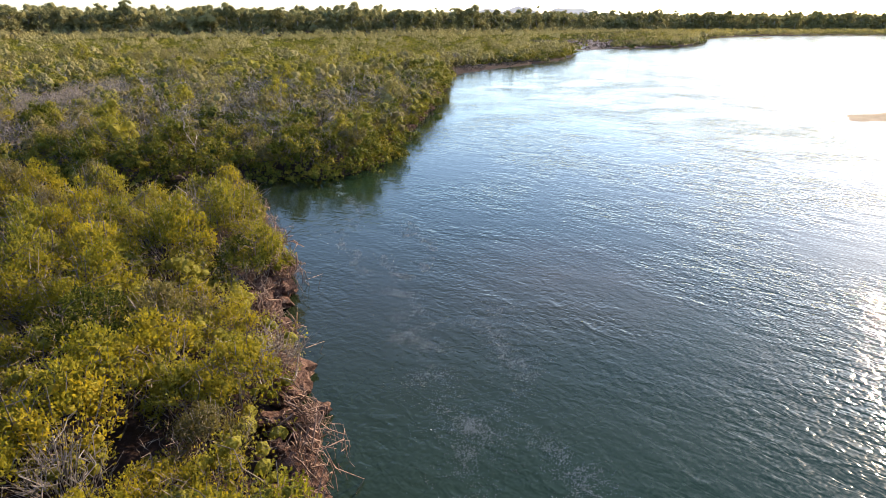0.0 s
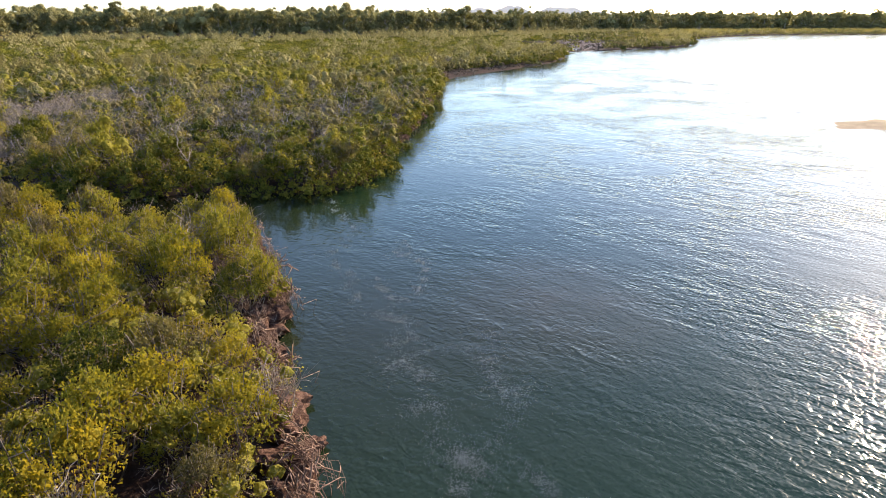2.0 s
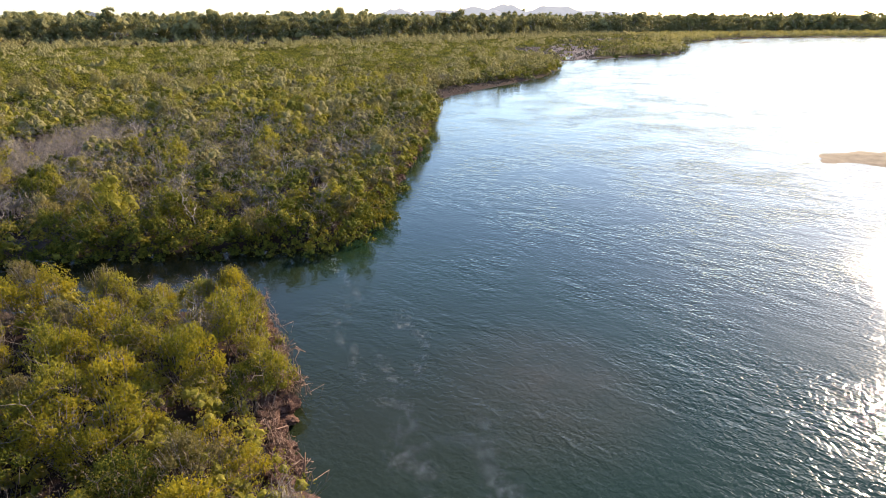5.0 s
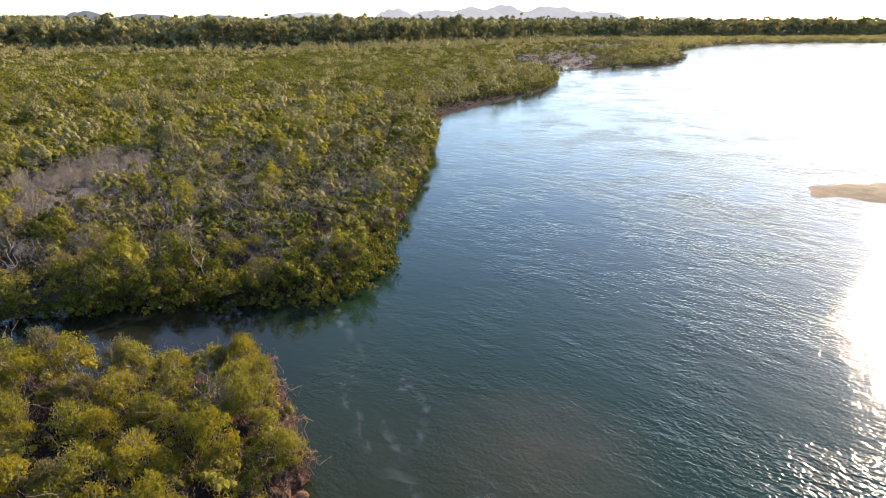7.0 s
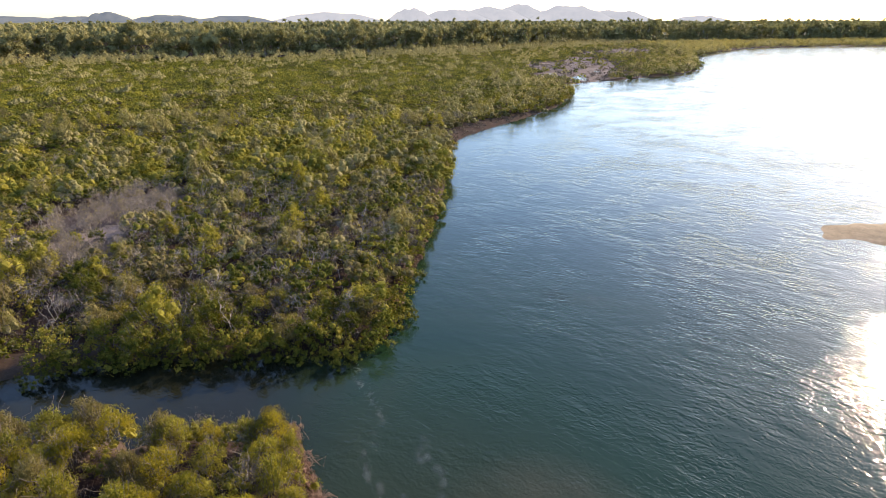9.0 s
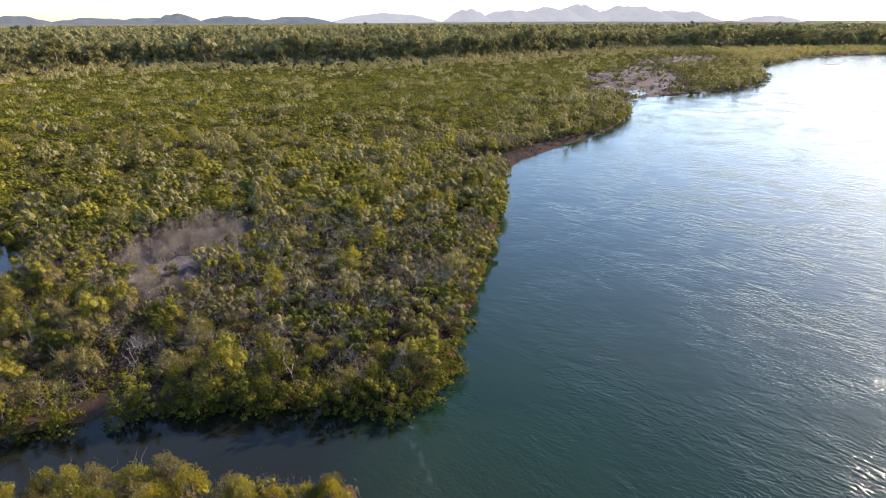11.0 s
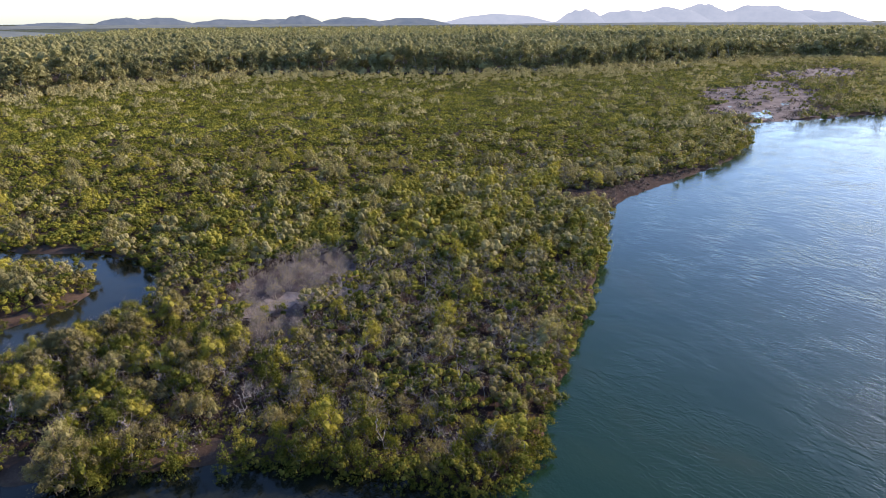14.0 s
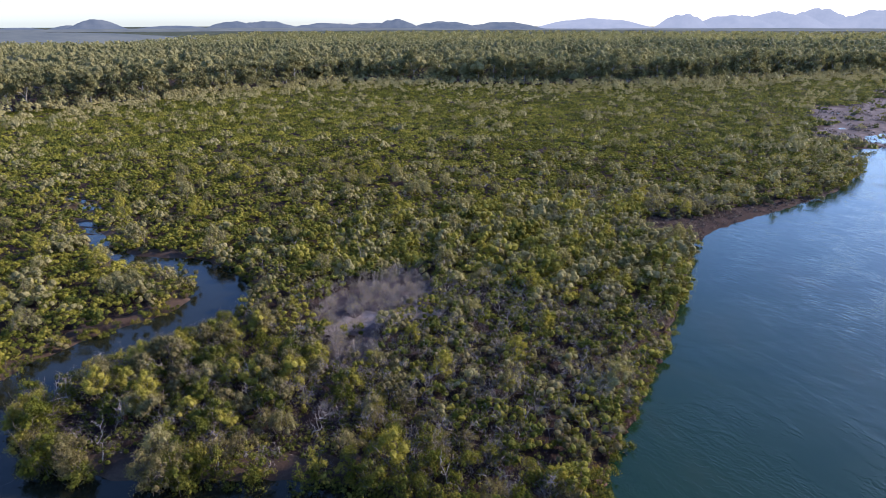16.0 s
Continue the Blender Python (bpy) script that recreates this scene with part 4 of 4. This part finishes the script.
def bank_line(y0, y1, step):
    line = RIVER_BANK[(RIVER_BANK[:, 1] > -3) & (RIVER_BANK[:, 1] < 130) & (np.abs(RIVER_BANK[:, 0]) < 40)]
    pts = along(line, step)
    return pts[(pts[:, 1] > y0) & (pts[:, 1] < y1)]


clods = [clod_mesh(i) for i in range(6)]
for i, (px, py) in enumerate(np.concatenate([bank_line(6, 25, 0.22), bank_line(6, 25, 0.3), bank_line(33, 62, 0.5)])):
    me = clods[i % 6]
    ob = new("mud_clod", me)
    r = rng.uniform(0.12, 0.32) * rng.choice([1, 1, 1.3])
    inland = rng.uniform(-0.05, 0.65)
    ob.matrix_basis = pose(px - inland, py + rng.normal() * 0.2, min(0.6, max(0.0, 0.15 + inland * 0.5)), rng.uniform(-25, 25), rng.uniform(-25, 25), rng.uniform(0, 360)) @ Matrix.Diagonal((r, r * rng.uniform(0.8, 1.5), r * rng.uniform(0.7, 1.1), 1))
    tagged(ob, "red-brown clod of eroded mud on the river bank", "mud clod", "clods along the bank")


def root_tangle(seed, spread_by, high):
    """A washed-out root plate: thick roots that arch from one foot, with finer ones hanging."""
    r = np.random.default_rng(seed)
    top = tagged(new("exposed_root"), "tangle of bare brown mangrove roots hanging over the water", "roots", "exposed roots")
    for i in range(14):
        a = r.uniform(0, 6.28)
        start = np.array([r.normal() * 0.12, r.normal() * 0.12, high * r.uniform(0.6, 1.1)])
        end = np.array([math.cos(a) * spread_by * r.uniform(0.5, 1.1), math.sin(a) * spread_by * r.uniform(0.5, 1.1), -0.35])
        mid = (start + end) / 2 + (0, 0, 0.25 * high)
        p = np.concatenate([bent(r, start, mid, 0.10, 5), bent(r, mid, end, 0.12, 5)[1:]])
        new("root", tubes_mesh("root", [(p, np.linspace(0.012, 0.004, len(p)) * r.uniform(0.6, 1.3))], ROOT, 5)).parent = top
    return top


kinds = [root_tangle(700 + i, 0.55, 0.8) for i in range(4)]
spots = np.concatenate([bank_line(7, 25, 0.8), bank_line(35, 95, 2.2)])
for i, (px, py) in enumerate(spots):
    m = pose(px - rng.uniform(0.0, 0.5), py + rng.normal() * 0.3, 0.25, rng.normal() * 8, rng.normal() * 8, rng.uniform(0, 360))
    ob = copy_thing(kinds[i % 4], m) if i >= 4 else kinds[i]
    f = rng.uniform(0.7, 1.3)
    ob.matrix_basis = m @ Matrix.Diagonal((f, f, f, 1))


def snag(seed, long):
    """A bleached dead branch: one crooked limb with forks."""
    r = np.random.default_rng(seed)
    top = tagged(new("dead_branch"), "bleached bare dead branch standing among the mangroves", "dead branch", "dead branches")
    p = bent(r, (0, 0, -0.1), (long * 0.5, long * 0.2, long * 0.75), 0.12 * long / 2, 7)
    new("limb", tubes_mesh("limb", [(p, np.linspace(0.048, 0.010, 7))], DEAD, 5)).parent = top
    for i in range(7):
        q = p[r.integers(2, 7)]
        e = q + r.normal(size=3) * (0.32, 0.32, 0.18) * long / 2 + (0, 0, 0.2 * long)
        new("fork", tubes_mesh("fork", [(bent(r, q, e, 0.1, 6), np.linspace(0.022, 0.005, 6))], DEAD, 4)).parent = top
    return top


snags = [snag(800 + i, 2.6) for i in range(5)]
x, y = spread(rng, -50, -4, 24, 75, 4.8)
ok = (land(x, y) > 0.3) & north_of_creek(x, y)
xs, ys = np.concatenate([x[ok], [-9.0, -8.6, -46.4, -10.5, -33, -30.5, -28, -17, -12.5, -15]]), np.concatenate([y[ok], [42.2, 39.6, 45.0, 13.5, 31, 33.5, 29.5, 36.5, 35, 41]])
for i in range(len(xs)):
    f = rng.uniform(0.6, 1.1)
    m = pose(xs[i], ys[i], float(ground_at(xs[i:i + 1], ys[i:i + 1])[0]), rng.normal() * 12, rng.normal() * 12, rng.uniform(0, 360))
    ob = copy_thing(snags[i % 5], m) if i >= 5 else snags[i]
    ob.matrix_basis = m @ Matrix.Diagonal((f, f, f, 1))


# ---- root fringe under the near bank's lip, and foam on the river ----
lip = bank_line(7, 25.5, 0.05)
lines = []
for px, py in lip[rng.uniform(size=len(lip)) < 0.35 + 0.65 * (wave_noise(lip[:, 0], lip[:, 1], 1.6, 81) > 0.1)]:
    a = np.array([px - rng.uniform(0.05, 0.5), py + rng.normal() * 0.1, rng.uniform(0.5, 1.0)])
    e = np.array([px + rng.normal() * 0.12, py + rng.normal() * 0.3, rng.uniform(-0.1, 0.3)])
    m = (a + e) / 2 + np.array([rng.uniform(0.02, 0.2), rng.normal() * 0.12, rng.uniform(0.0, 0.18)])
    q = np.concatenate([bent(rng, a, m, 0.04, 4), bent(rng, m, e, 0.05, 4)[1:]])
    lines.append((q, np.linspace(0.013, 0.005, 7) * rng.choice([0.5, 0.7, 1.0, 1.6])))
tagged(new("root_fringe", tubes_mesh("root_fringe", lines, ROOT, 3)), "brown roots and dead stems hanging down the eroded bank", "roots", kind="stuff")


def foam_drift(name, line, width, count, seed, label):
    """Flecks of foam that lie loosely along a line on the water, thick in some places and thin in others."""
    r = np.random.default_rng(seed)
    line = np.asarray(line, float)
    run = np.concatenate([[0], np.cumsum(np.linalg.norm(np.diff(line, axis=0), axis=1))])
    t = r.uniform(0, run[-1], count * 3)
    at = np.stack([np.interp(t, run, line[:, 0]), np.interp(t, run, line[:, 1])], -1)
    at += np.stack([wave_noise(at[:, 0], at[:, 1], 1.7, seed), wave_noise(at[:, 0], at[:, 1], 1.7, seed + 1)], -1) * width * 0.8
    at += r.normal(size=at.shape) * width * r.uniform(0.15, 1.0, (len(at), 1))
    keep = wave_noise(at[:, 0], at[:, 1], 0.9, seed + 2) + 0.6 * wave_noise(at[:, 0], at[:, 1], 0.3, seed + 3) > r.uniform(-0.9, 0.9, len(at))
    at = at[keep & (land(at[:, 0], at[:, 1]) < -0.2)][:count]
    n = len(at)
    s = r.uniform(0.003, 0.0075, (n, 1)) * r.choice([1, 1, 1, 1.7], (n, 1))
    ang = r.uniform(0, 6.28, (n, 1)) + np.arange(5) * 1.2566
    ring = np.stack([at[:, :1] + np.cos(ang) * s, at[:, 1:] + np.sin(ang) * s * r.uniform(0.5, 1.0, (n, 1)), np.full((n, 5), 0.004)], -1)
    top = np.concatenate([at, np.full((n, 1), 0.012)], 1)[:, None]
    tris = np.concatenate([np.concatenate([ring[:, [k]], ring[:, [(k + 1) % 5]], top], 1) for k in range(5)])
    me = mesh_of(name, tris.reshape(-1, 3), np.arange(len(tris) * 3).reshape(-1, 3), FOAM)
    return tagged(new(name, me), label, "foam", kind="stuff")


DRIFT = "thin white foam flecks drifting on the river"
foam_drift("foam", [(-6.2, 31.0), (-5.5, 28.9), (-4.6, 27.4), (-4.2, 25.8), (-4.5, 24.3), (-4.5, 23.0), (-3.6, 22.1), (-3.4, 20.9), (-2.9, 19.2)], 0.26, 3400, 31, DRIFT)
foam_drift("foam", [(-2.0, 25.4), (-2.4, 23.6), (-1.8, 24.1), (-1.0, 22.7), (-1.2, 20.9), (-1.7, 20.0), (-2.4, 20.6), (-2.9, 21.6)], 0.24, 3400, 35, DRIFT)
foam_drift("foam", [(-2.2, 19.6), (-1.5, 16.9), (-1.0, 15.8), (-0.4, 14.6), (-0.3, 13.4), (0.1, 12.4), (0.2, 10.8)], 0.55, 6500, 39, DRIFT)
foam_drift("foam", [(0.5, 18.2), (1.2, 16.2), (1.1, 14.5), (0.7, 13.4), (1.3, 12.7), (1.9, 12.2), (2.1, 11.0)], 0.55, 5600, 43, DRIFT)
foam_drift("foam", [(-1.7, 16.2), (-0.9, 17.2), (0.1, 17.4), (0.9, 16.6), (1.0, 15.2)], 0.3, 1800, 47, DRIFT)
